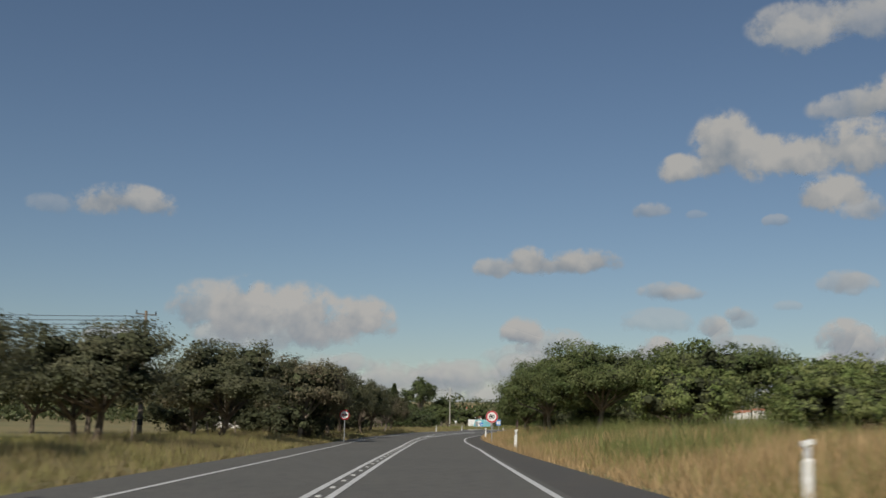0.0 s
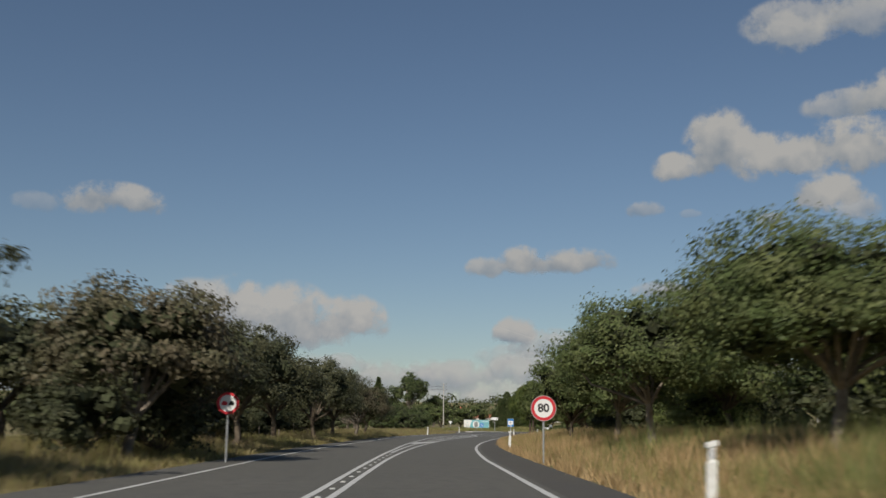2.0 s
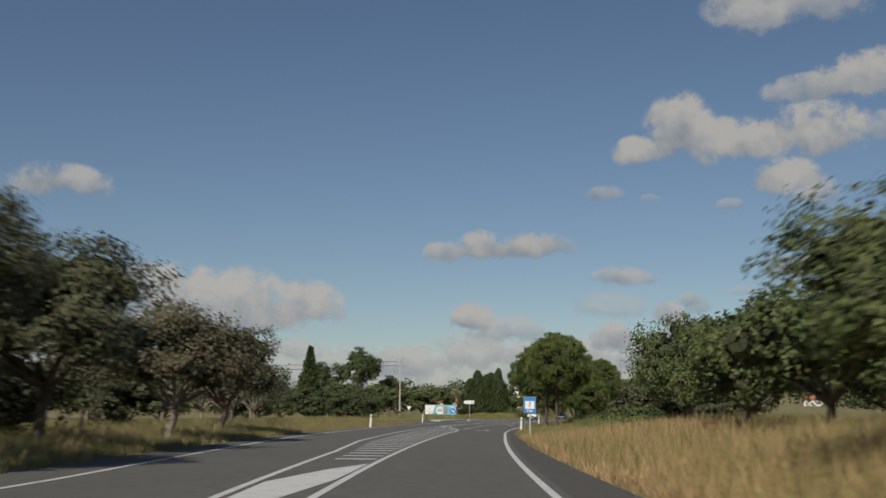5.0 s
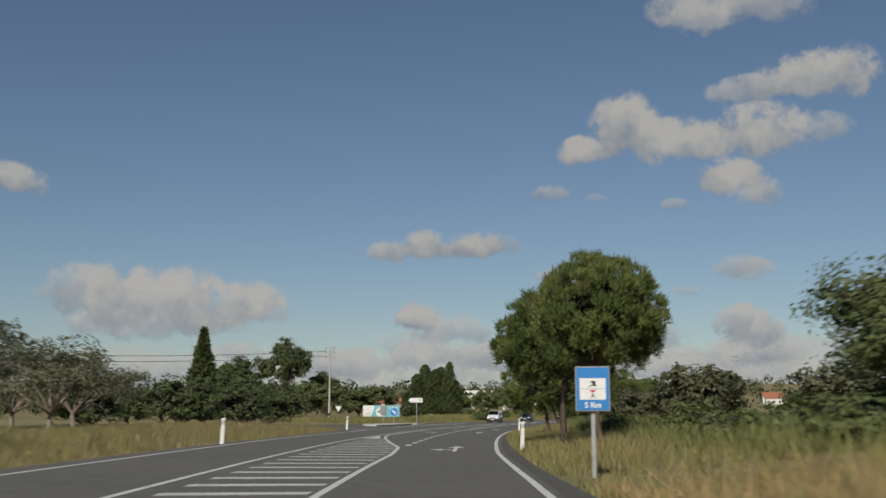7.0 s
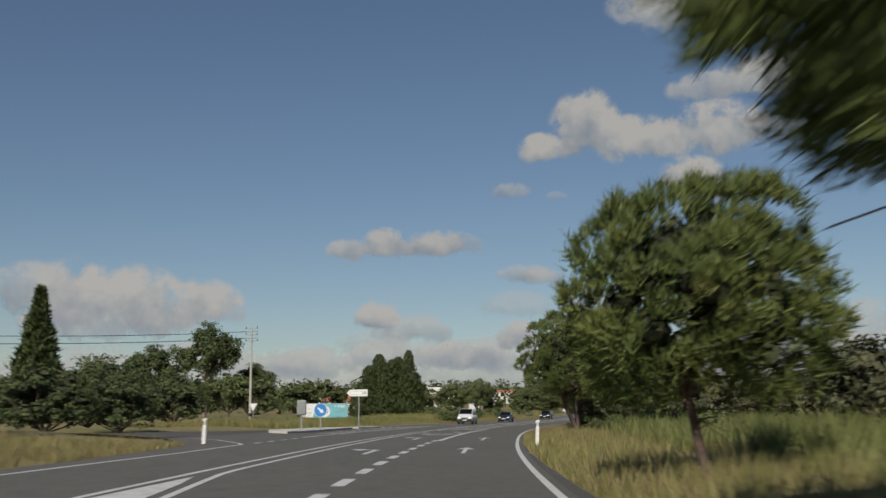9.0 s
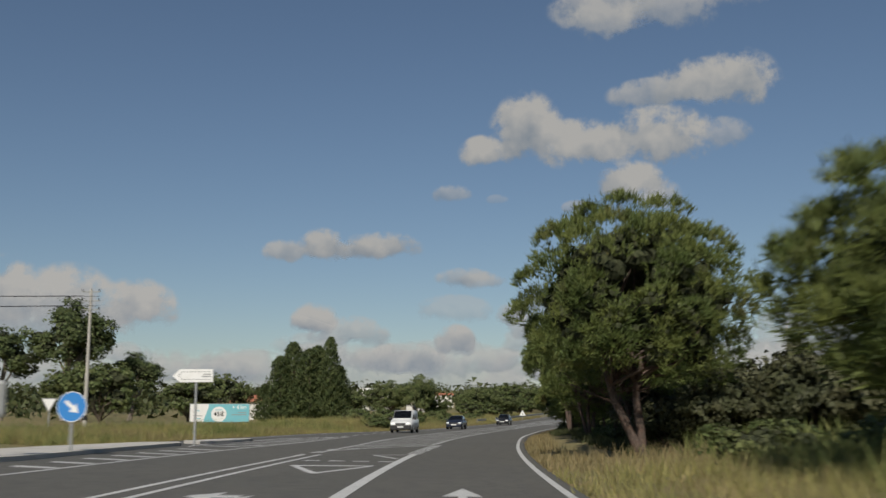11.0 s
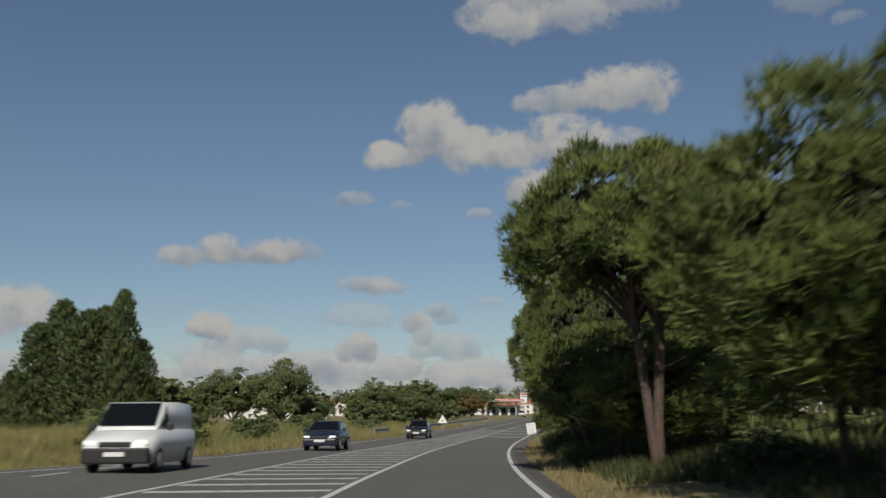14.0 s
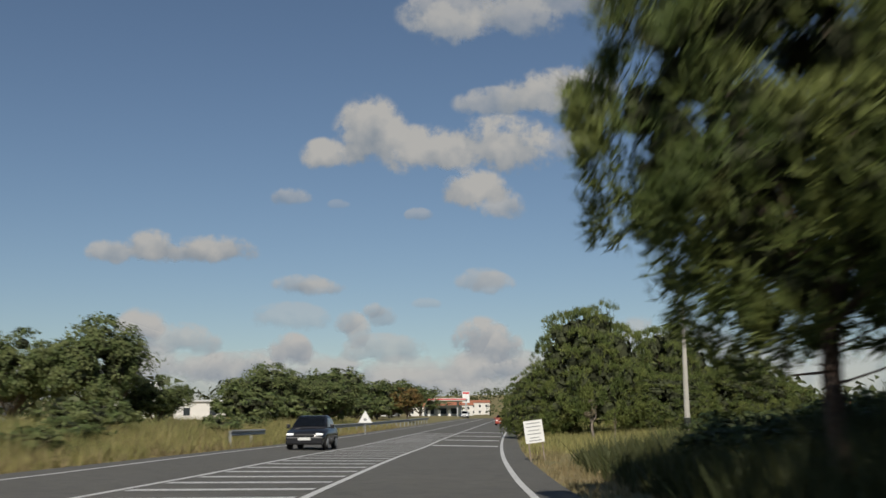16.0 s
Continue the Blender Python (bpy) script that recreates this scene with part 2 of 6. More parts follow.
# ---- painted junction markings ----
def quad_mark(corners, name="road_marking"):
    """A flat painted patch; corners are (s, d)."""
    v = []
    for s, d in corners:
        x, y = plan(s, d)
        v.append((float(x), float(y), float(road_z(s, d)) + MARK))
    return mesh_object(name, v, [tuple(range(len(v)))], LINE, road)


def bars(left, right, s0, s1, pitch, width, slant):
    for s in np.arange(s0, s1, pitch):
        a, b = float(edge(left, s)) + 0.16, float(edge(right, s)) - 0.16
        if b - a < 0.25:
            continue
        k = slant * (b - a) / 2
        quad_mark(((s - k, a), (s + k, b), (s + k + width, b), (s - k + width, a)))


def dashes(table, s0, s1, pitch, length, width):
    for s in np.arange(s0, s1, pitch):
        a, b = float(edge(table, s)), float(edge(table, s + length))
        quad_mark(((s, a - width / 2), (s, a + width / 2), (s + length, b + width / 2), (s + length, b - width / 2)))


bars(tuple((s, d + 0.35) for s, d in C_LEFT), C_RIGHT, 127, 193, 2.0, 0.5, 0.37)
quad_mark(((112, -2.92), (113, -2.45), (119, -2.0), (125, -1.98), (122, -2.6), (118, -3.1)))
quad_mark(((192.5, -5.0), (192.5, -4.15), (196.5, -4.55), (198.5, -4.85)))
line(((88, -2.27), (112, -2.5)), 88, 112, 0.12)
dashes(((180, -1.9), (230, -1.85)), 181.2, 228, 3.8, 2.0, 0.24)
line(((228, -1.66), (266, -1.72)), 228, 254, 0.24)
for s in np.arange(254, 266.5, 0.85):
    quad_mark(((s, -1.98), (s + 0.12, -1.48), (s + 0.57, -1.48), (s + 0.45, -1.98)))
bars(B2_LEFT, B2_RIGHT, 259.5, 405, 2.45, 0.5, 0.38)
G_A = ((232, -8.8), (250, -8.6), (268, -8.25), (282, -8.7))
G_B = ((256, -10.6), (262, -11.2), (275, -10.9), (284, -9.0))
line(G_A, 232, 283, 0.14)
line(G_B, 258, 284, 0.14)
bars(G_B, G_A, 259, 282, 2.3, 0.5, -0.5)
bars(((240, -10.2), (256, -10.6)), G_A, 241, 256, 2.3, 0.5, -0.5)
dashes(((276, -9.0), (290, -9.4), (313, -10.3)), 278, 314, 4.6, 2.4, 0.14)
dashes(((252, -5.2), (262, -5.1)), 250.5, 258, 3.0, 1.6, 0.14)
dashes(((214, -8.4), (236, -8.7)), 220, 234, 2.6, 1.4, 0.14)
for d in (-4.35, -3.65, -2.95, -2.25):
    quad_mark(((247.15, d), (247.15, d + 0.45), (247.5, d + 0.45), (247.5, d)))
quad_mark(((243.9, -4.15), (244.4, -2.1), (244.85, -2.1), (244.35, -4.15)))
quad_mark(((240.6, -3.12), (240.9, -3.0), (244.2, -4.0), (244.1, -4.15)))
quad_mark(((240.6, -3.12), (240.5, -2.98), (244.3, -2.1), (244.4, -2.24)))
quad_mark(((252.2, -2.9), (252.5, -2.9), (253.4, -1.95), (253.1, -1.95)))
quad_mark(((249.6, -1.98), (249.8, -1.86), (252.5, -2.86), (252.3, -2.98)))


def arrow(s, d, left=False, ahead=True):
    """A lane arrow whose stem starts at s."""
    if ahead:
        quad_mark(((s, d - 0.07), (s, d + 0.07), (s + 4.0, d + 0.07), (s + 4.0, d - 0.07)))
        quad_mark(((s + 4.0, d - 0.33), (s + 4.0, d + 0.33), (s + 6.0, d)))
    else:
        quad_mark(((s, d - 0.08), (s, d + 0.08), (s + 4.2, d + 0.08), (s + 3.6, d - 0.08)))
    if left:
        k = s + (1.5 if ahead else 3.9)
        quad_mark(((k - 0.25, d - 0.07), (k + 0.25, d - 0.07), (k + 0.25, d - 0.45), (k - 0.25, d - 0.45)))
        quad_mark(((k - 0.9, d - 0.45), (k + 0.9, d - 0.45), (k, d - 0.9)))


arrow(175.8, 0.06, left=True)
arrow(212.6, 0.03)
arrow(230.4, 0.25)
arrow(210.6, -2.95, left=True, ahead=False)
arrow(229.7, -3.05, left=True, ahead=False)
for s in (372.5, 384, 396, 410):
    quad_mark(((s, float(edge(B2_RIGHT, s)) + 0.2), (s, 1.3), (s + 1.3, 1.3), (s + 1.3, float(edge(B2_RIGHT, s)) + 0.2)))

# ---- side road and traffic islands ----
def side_road():
    """A strip laid a little above the land, from the main road's edge out to the left."""
    verts, faces, rows, across = [], [], 60, 8
    for i in range(rows + 1):
        k = (i / rows) * 4
        d = np.interp(k, (0, 1, 2, 3, 4), (-14.1, -20.5, -30, -42, -80))
        s0, s1 = np.interp(d, (-80, -42, -20.5, -14.1), (206, 214, 222, 226)), np.interp(d, (-80, -42, -21.5, -14.1), (216, 224, 236, 252))
        for j in range(across + 1):
            s = s0 + (s1 - s0) * j / across
            around = max(float(ground_z(s + u, d + v)) for u in (-0.8, 0, 0.8) for v in (-0.8, 0, 0.8))
            x, y = plan(s, d)
            verts.append((float(x), float(y), max(around + 0.04, float(road_z(s, d)) + 0.012 if d > -22 else -9)))
    for i in range(rows):
        for j in range(across):
            o = i * (across + 1) + j
            faces.append((o, o + 1, o + across + 2, o + across + 1))
    return structure(mesh_object("side_road", verts, faces, SHOULDER), "grey asphalt side road joining the main road", "road")


side_road()


def island(points, label):
    """A low kerbed island; points are (s, d) round its outline."""
    bm = bmesh.new()
    low, top = [], []
    for s, d in points:
        x, y = plan(s, d)
        z = float(road_z(s, d))
        low.append(bm.verts.new((float(x), float(y), z - 0.05)))
        top.append(bm.verts.new((float(x), float(y), z + 0.13)))
    n = len(points)
    bm.faces.new(top)
    for i in range(n):
        bm.faces.new((low[i], low[(i + 1) % n], top[(i + 1) % n], top[i]))
    bmesh.ops.recalc_face_normals(bm, faces=bm.faces)
    me = bpy.data.meshes.new("traffic_island")
    bm.to_mesh(me)
    bm.free()
    me.materials.append(CURB)
    return structure(new("traffic_island", me), label, "traffic island")


CURB = material("kerb concrete", (0.50, 0.48, 0.44), 0.9, ((1.5, 5, 0.4, 0.7, (0.38, 0.36, 0.32), 0.7), (25, 3, 0.45, 0.7, (0.58, 0.56, 0.52), 0.4)), bump=0.4, bump_scale=30)
island(((240, -11.6), (244, -11.0), (252, -11.3), (259, -11.4), (260.5, -12.0), (259, -13.0), (252, -13.8), (245, -14.0), (241, -13.0)), "low pale concrete traffic island at the junction")
island(((261.5, -11.4), (264, -10.9), (268, -10.8), (269, -11.2), (267, -11.9), (262.5, -12.4)), "small pale concrete traffic island at the junction")

# Paved strip of darker asphalt outside the right-hand line
shoulder = structure(strip("shoulder", -60, 330, tuple((s, d + 0.25) for s, d in RIGHT_LINE), tuple((s, d - 0.02) for s, d in RIGHT_EDGE), 0.004, SHOULDER, 3.0), "darker worn asphalt shoulder strip", "road")

# ---- trees ----
BARK_OAK = material("oak bark", (0.10, 0.075, 0.055), 0.95, ((3, 5, 0.4, 0.65, (0.19, 0.16, 0.12), 0.8), (20, 4, 0.45, 0.7, (0.05, 0.04, 0.03), 0.7)), bump=1.0, bump_scale=18)
BARK_PINE = material("pine bark", (0.072, 0.056, 0.047), 0.95, ((4, 5, 0.4, 0.65, (0.10, 0.06, 0.045), 0.9), (15, 4, 0.45, 0.7, (0.15, 0.115, 0.095), 0.6)), bump=1.0, bump_scale=14)
BARK_PALE = material("pale bark", (0.24, 0.20, 0.16), 0.9, ((4, 5, 0.4, 0.65, (0.13, 0.11, 0.09), 0.8),), bump=0.7, bump_scale=14)
# inner leaves and twigs, coloured dark to paint the shaded depth of crowns
INNER_SHADE = material("inner leaves in crown shade colour", (0.050, 0.058, 0.028), 0.95, ((3, 5, 0.4, 0.65, (0.030, 0.035, 0.018), 0.8), (18, 3, 0.45, 0.7, (0.080, 0.086, 0.042), 0.6)), bump=1.0, bump_scale=25, island=0.4)
LEAF_OAK = leafy("oak leaves", (0.076, 0.083, 0.042), (0.118, 0.114, 0.062), 0.35, 0.18)
LEAF_GREEN = leafy("green oak leaves", (0.084, 0.113, 0.038), (0.145, 0.16, 0.061), 0.3, 0.22)
LEAF_BRIGHT = leafy("bright bush leaves", (0.125, 0.165, 0.048), (0.20, 0.215, 0.08), 0.35, 0.25)
LEAF_DRY = leafy("greyish dry leaves", (0.155, 0.13, 0.08), (0.105, 0.105, 0.055))
LEAF_GREY = leafy("sparse grey-green leaves", (0.14, 0.135, 0.085), (0.095, 0.11, 0.055))
# undergrowth leaves, with the shade below the trees put into their colour
LEAF_SHADE = leafy("undergrowth leaves in shade colour", (0.052, 0.060, 0.028), (0.085, 0.085, 0.042), 0.35, 0.18)
LEAF_PINE = leafy("pine needles", (0.077, 0.106, 0.029), (0.155, 0.176, 0.049), 0.22, 0.12, (0.13, 0.075, 0.04))
LEAF_DARK = leafy("cypress scales", (0.045, 0.065, 0.026), (0.075, 0.095, 0.035), 0.35, 0.15)
LEAF_CONIFER = leafy("conifer foliage", (0.055, 0.078, 0.028), (0.10, 0.118, 0.042), 0.4, 0.12)
LEAF_FAR = leafy("far leaves", (0.06, 0.078, 0.03), (0.09, 0.095, 0.04), 0.3, 0.2)


def fast_mesh(name, verts, size, mat):
    """A mesh of loose faces of `size` corners each; verts holds the corners in order."""
    me = bpy.data.meshes.new(name)
    n = len(verts)
    me.vertices.add(n)
    me.vertices.foreach_set("co", np.asarray(verts, np.float32).ravel())
    me.loops.add(n)
    me.loops.foreach_set("vertex_index", np.arange(n, dtype=np.int32))
    me.polygons.add(n // size)
    me.polygons.foreach_set("loop_start", np.arange(0, n, size, dtype=np.int32))
    me.update(calc_edges=True)
    me.materials.append(mat)
    return me


def unit(v):
    return v / np.maximum(np.linalg.norm(v, axis=-1, keepdims=True), 1e-9)


def leaves(rng, centres, out, length, width, sag=0.0):
    """Loose pointed leaf sprays: three corners each, facing roughly along `out`."""
    n = len(centres)
    face = unit(out + 0.6 * unit(rng.normal(size=(n, 3))))
    a = unit(np.cross(face, rng.normal(size=(n, 3))))
    a[:, 2] -= sag
    a = unit(a)
    b = np.cross(face, a)
    l = (length * rng.uniform(0.6, 1.4, n))[:, None] / 2
    w = (width * rng.uniform(0.6, 1.4, n))[:, None] / 2
    return np.stack([centres + a * l, centres + b * w - a * l * 0.6, centres - b * w - a * l * 0.7], 1).reshape(-1, 3)


def needles(rng, roots, out, length, width, fan=5):
    """Brushes of narrow needles: three corners each, spreading from a root."""
    n = len(roots)
    r, o = np.repeat(roots, fan, 0), np.repeat(out, fan, 0)
    way = unit(o * 0.7 + 0.75 * unit(rng.normal(size=(n * fan, 3))) + np.array([0, 0, 0.45]))
    side = unit(np.cross(way, o + 0.5 * unit(rng.normal(size=(n * fan, 3))))) * (width * rng.uniform(0.7, 1.3, n * fan))[:, None] / 2
    l = (length * rng.uniform(0.6, 1.3, n * fan))[:, None]
    return np.stack([r - side, r + side, r + way * l], 1).reshape(-1, 3)


def hearts(rng, centres, size, share):
    """The dense ragged heart of each clump: a ball of overlapping twig sprays, four corners each."""
    grid, quads = np.linspace(-1, 1, 3), []
    for axis in range(3):
        for sign in (-1, 1):
            for u in range(2):
                for v in range(2):
                    quads.append([np.roll((sign, grid[u + i], grid[v + j]), axis) for i, j in ((0, 0), (1, 0), (1, 1), (0, 1))])
    ball = unit(np.array(quads, float))
    n, q = len(centres), len(ball)
    spin = np.linalg.qr(rng.normal(size=(n, 3, 3)))[0]
    at = np.einsum("nij,qcj->nqci", spin, ball)
    at = at * rng.uniform(0.82, 1.12, (n, q, 4, 1)) + rng.normal(size=(n, q, 1, 3)) * 0.10
    return (centres[:, None, None] + at * (size * share)[:, None, None, None] * (1, 1, 0.8)).reshape(-1, 3)


def tube(points, radii, sides=7):
    points, verts, faces = np.asarray(points, float), [], []
    for k, p in enumerate(points):
        t = unit(points[min(k + 1, len(points) - 1)] - points[max(k - 1, 0)])
        u = unit(np.cross(t, (0.31, 0.95, 0.05)))
        v = np.cross(t, u)
        for i in range(sides):
            a = 2 * math.pi * i / sides
            verts.append(p + radii[k] * (1 + 0.12 * math.sin(3 * a + k)) * (math.cos(a) * u + math.sin(a) * v))
        if k:
            o = (k - 1) * sides
            faces += [(o + i, o + (i + 1) % sides, o + sides + (i + 1) % sides, o + sides + i) for i in range(sides)]
    return verts, faces


def wood(rng, fork, r0, tips, lean, name, mat, parent, dead=0, spread=2.0):
    """Trunk from the ground to the fork, and a bent limb from there to every tip."""
    verts, faces = [], []

    def add(points, radii, sides):
        v, f = tube(points, radii, sides)
        k = len(verts)
        verts.extend([tuple(p) for p in v])
        faces.extend([tuple(i + k for i in q) for q in f])

    top = np.array([lean[0], lean[1], fork])
    trunk = [np.array([0, 0, -0.25]), top * 0.06, top * 0.33 + rng.normal(size=3) * (0.05, 0.05, 0), top * 0.7 + rng.normal(size=3) * (0.06, 0.06, 0), top]
    add(trunk, [r0 * 1.5, r0 * 1.15, r0, r0 * 0.9, r0 * 0.8], 9)
    for tip in tips:
        tip = np.asarray(tip)
        mid = top + (tip - top) * 0.5 + rng.normal(size=3) * 0.18 * np.linalg.norm(tip - top) * 0.5
        add([top * rng.uniform(0.85, 0.99), top + (mid - top) * 0.5 + rng.normal(size=3) * 0.06, mid, tip], [r0 * 0.5, r0 * 0.42, r0 * 0.3, r0 * 0.1], 5)
    for k in range(dead):
        a, z = k * 2.4 + rng.uniform(0, 0.8), rng.uniform(0.6, 1.0)
        reach = spread * rng.uniform(0.5, 0.95)
        tip = top * z + np.array([math.cos(a) * reach, math.sin(a) * reach, rng.uniform(-0.2, 0.7)])
        bend = top * z + (tip - top * z) * 0.5 + rng.normal(size=3) * 0.14
        add([top * z, bend, tip], [r0 * 0.15, r0 * 0.09, 0.008], 4)
        for j in range(2):
            q = bend + (tip - bend) * (0.1 + 0.5 * j)
            add([q, q + unit(tip - bend) * 0.5 + rng.normal(size=3) * 0.22], [r0 * 0.09, 0.008], 3)
    me = bpy.data.meshes.new(name)
    me.from_pydata(verts, [], faces)
    me.materials.append(mat)
    me.polygons.foreach_set("use_smooth", [True] * len(me.polygons))
    ob = new(name, me)
    ob.parent = parent
    return ob


def broadleaf(name, seed, height, radius, fork, leaf_mat, bark, count=7000, leaf=0.2, lobes=40, low=-0.6, gap=0.0, squash=1.0):
    """A spreading tree: trunk, limbs and a crown of leaf clumps. Built at the origin; copies are set out later."""
    rng = np.random.default_rng(seed)
    root = new(name)
    mid, half = (height + fork * 0.9) / 2, (height - fork * 0.9) / 2 * squash
    ways = unit(rng.normal(size=(lobes * 3, 3)))
    ways = ways[ways[:, 2] > low][:lobes]
    reach = rng.uniform(0.5, 0.86, len(ways))[:, None]
    centres = ways * reach * (radius, radius, half) + (0, 0, mid)
    size = rng.uniform(0.19, 0.32, len(ways)) * radius * (42 / lobes) ** 0.25
    wood(rng, fork, 0.022 * height + 0.03, centres[rng.permutation(len(centres))[:12]], rng.normal(size=2) * 0.12 * fork, "trunk", bark, root)
    # each clump carries twigs, and each twig a spray of leaves
    sprays = max(60, count // 11)
    which = rng.integers(0, len(centres), sprays)
    ball = unit(rng.normal(size=(sprays, 3)) + unit(centres - (0, 0, mid))[which] * 0.8 + (0, 0, 0.15))
    twig = centres[which] + ball * rng.uniform(0.3, 1, sprays)[:, None] ** 0.4 * size[which][:, None] * (1, 1, 0.72)
    pick = rng.integers(0, sprays, count)
    off = rng.normal(size=(count, 3)) * (1, 1, 0.6)
    at = twig[pick] + off * (size[which] * 0.2)[pick][:, None]
    ball = unit(ball[pick] + 0.45 * off)
    if gap:
        keep = rough(at[:, 0] * 3, at[:, 1] * 3 + at[:, 2] * 4, 1.0, seed) > gap - 1
        at, ball = at[keep], ball[keep]
    out = unit(ball * 0.8 + unit(at - (0, 0, mid - 0.3 * half)) * 0.35 + (0, 0, 0.2))
    sheets = leaves(rng, at, out, leaf, leaf * 0.85)
    # dark shells behind the leaves carry the crown's inner shade
    if not gap > 0.2:
        inner = new("inner_foliage", fast_mesh("inner_foliage", hearts(rng, centres - unit(centres - (0, 0, mid)) * size[:, None] * 0.6, size, 0.58), 4, INNER_SHADE))
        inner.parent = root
    crown = new("crown", fast_mesh("crown", sheets, 3, leaf_mat))
    crown.parent = root
    return root


def umbrella_pine(name, seed, height, radius, fork, count=5200, lobes=64, low=-0.25, trunks=1, needle=0.24, fan=3, waist=0.5, pad=1.0):
    """A stone pine: bare trunk, and a dense dome of rounded pads of upright needle brushes. waist: where between fork and top it is widest."""
    rng = np.random.default_rng(seed)
    root = new(name)
    mid = fork + waist * (height - fork)
    half = height - mid
    # pads spread evenly over the dome
    i = np.arange(lobes) + 0.5
    zz = 1 - (1 - low) * i / lobes
    turn = i * 2.39996 + rng.normal(size=lobes) * 0.25
    flat = np.sqrt(np.maximum(1 - np.abs(np.where(zz < 0, zz * min(1, waist / (1 - waist)), zz)) ** (2 if waist > 0.4 else 3), 0))
    ways = np.stack([flat * np.cos(turn), flat * np.sin(turn), zz], -1)
    centres = ways * rng.uniform(0.66, 0.85, lobes)[:, None] * (radius, radius, half) * np.where(ways[:, 2:] < 0, (1, 1, waist / (1 - waist)), (1, 1, 1)) + (0, 0, mid)
    size = rng.uniform(0.17, 0.28, lobes) * radius * (60 / lobes) ** 0.3 * pad
    for k in range(trunks):
        tips = centres[rng.permutation(lobes)[:14]] * 0.85 + np.array([0, 0, mid]) * 0.15
        wood(rng, fork + 0.35 * half, 0.013 * height + 0.03, tips, rng.normal(size=2) * 0.2 + (0.6 * k, 0.3 * k), "trunk", BARK_PINE, root, 6, radius * 0.55)
    tufts = count // 6
    which = rng.choice(lobes, tufts, p=size ** 2 / (size ** 2).sum())
    ball = unit(rng.normal(size=(tufts, 3)) + ways[which] * 1.2 + (0, 0, 0.7))
    tip = centres[which] + ball * rng.uniform(0.45, 1, tufts)[:, None] ** 0.35 * size[which][:, None] * (1, 1, 0.62)
    pick = np.repeat(np.arange(tufts), 6)
    at = tip[pick] + rng.normal(size=(tufts * 6, 3)) * 0.075
    out = unit(ball * 0.9 + ways[which] * 0.3 + (0, 0, 0.35) + rng.normal(size=(tufts, 3)) * 0.25)[pick]
    brushes = needles(rng, at, out, needle, needle * 0.15, fan)
    # dark hearts below the pads paint the shade inside the dome
    inner = new("inner_foliage", fast_mesh("inner_foliage", hearts(rng, centres - ways * size[:, None] * 0.95 / pad ** 2, size, 0.55 * pad), 4, INNER_SHADE))
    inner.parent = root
    crown = new("crown", fast_mesh("crown", brushes, 3, LEAF_PINE))
    crown.parent = root
    return root


def column_tree(name, seed, height, radius, count=5000, mat=None, fork=0.4, point=0.62):
    """A dense pointed conifer, clothed to the ground."""
    rng = np.random.default_rng(seed)
    root = new(name)
    wood(rng, height * 0.85, 0.16, [(0, 0, height * 0.97)], (0, 0), "trunk", BARK_PINE, root)
    u = rng.uniform(0, 1, count) ** 1.25
    ang = rng.uniform(0, 2 * math.pi, count)
    prof = radius * np.clip(np.minimum(u * 9 + 0.25, 1) * (1 - u) ** point * 1.15, 0.03, None) * (1 + 0.24 * np.sin(ang * 3 + u * 22) + 0.22 * np.sin(ang * 7 - u * 41) + 0.2 * np.sin(ang * 11 + u * 63))
    rad = prof * rng.uniform(0.35, 1, count) ** 0.5
    at = np.stack([rad * np.cos(ang), rad * np.sin(ang), fork + u * (height - fork)], -1)
    out = unit(np.stack([np.cos(ang), np.sin(ang), 0.9 + 0 * ang], -1))
    crown = new("crown", fast_mesh("crown", needles(rng, at, out, 0.5, 0.16, 3), 3, mat or LEAF_DARK))
    crown.parent = root
    return root


def to_plan(x, y):
    """s and d of a place in the world."""
    k = int(np.argmin((X_TAB - x) ** 2 + (Y_TAB - y) ** 2))
    h = H_TAB[k]
    dx, dy = x - X_TAB[k], y - Y_TAB[k]
    return S_TAB[k] + math.sin(h) * dx + math.cos(h) * dy, math.cos(h) * dx - math.sin(h) * dy


def land_z(x, y):
    return float(ground_z(*to_plan(x, y)))


def plant(proto, own_h, own_r, spots, label, category, group, sink=0.05):
    """Sets out a tree: (x, y, height, radius) each. The first keeps the built one."""
    for k, (x, y, h, r) in enumerate(spots):
        m = pose(x, y, land_z(x, y) - sink, 0, 0, (k * 77 + x * 31) % 360) @ Matrix.Diagonal((r / own_r, r / own_r, h / own_h, 1))
        ob = proto if k == 0 else copy_thing(proto, m)
        ob.matrix_basis = m
        tagged(ob, label, category, group)


# Holm and cork oaks along the left of the first stretch
OAK = "evergreen oak with a twisted trunk and dark dull-green crown"
plant(broadleaf("oak_tree", 11, 6.2, 3.6, 1.5, LEAF_OAK, BARK_OAK, 15500, gap=0.12, low=-0.7, leaf=0.135, lobes=56), 6.2, 3.6,
      ((-12.3, 60, 5.9, 4.0), (-10.2, 94, 6.4, 3.7), (-9.0, 119, 6.3, 3.4), (-7.2, 149.5, 5.3, 3.1), (-15, 29, 4.8, 3.6)), OAK, "tree", "oaks beside the road")
plant(broadleaf("oak_tree", 12, 5.8, 3.5, 1.7, LEAF_OAK, BARK_OAK, 15500, gap=0.15, low=-0.7, leaf=0.135, lobes=52), 5.8, 3.5,
      ((-14, 43, 5.2, 3.7), (-10.4, 84, 6.2, 3.5), (-10.2, 107, 6.0, 3.6), (-8.6, 128, 5.8, 3.3)), OAK, "tree", "oaks beside the road")
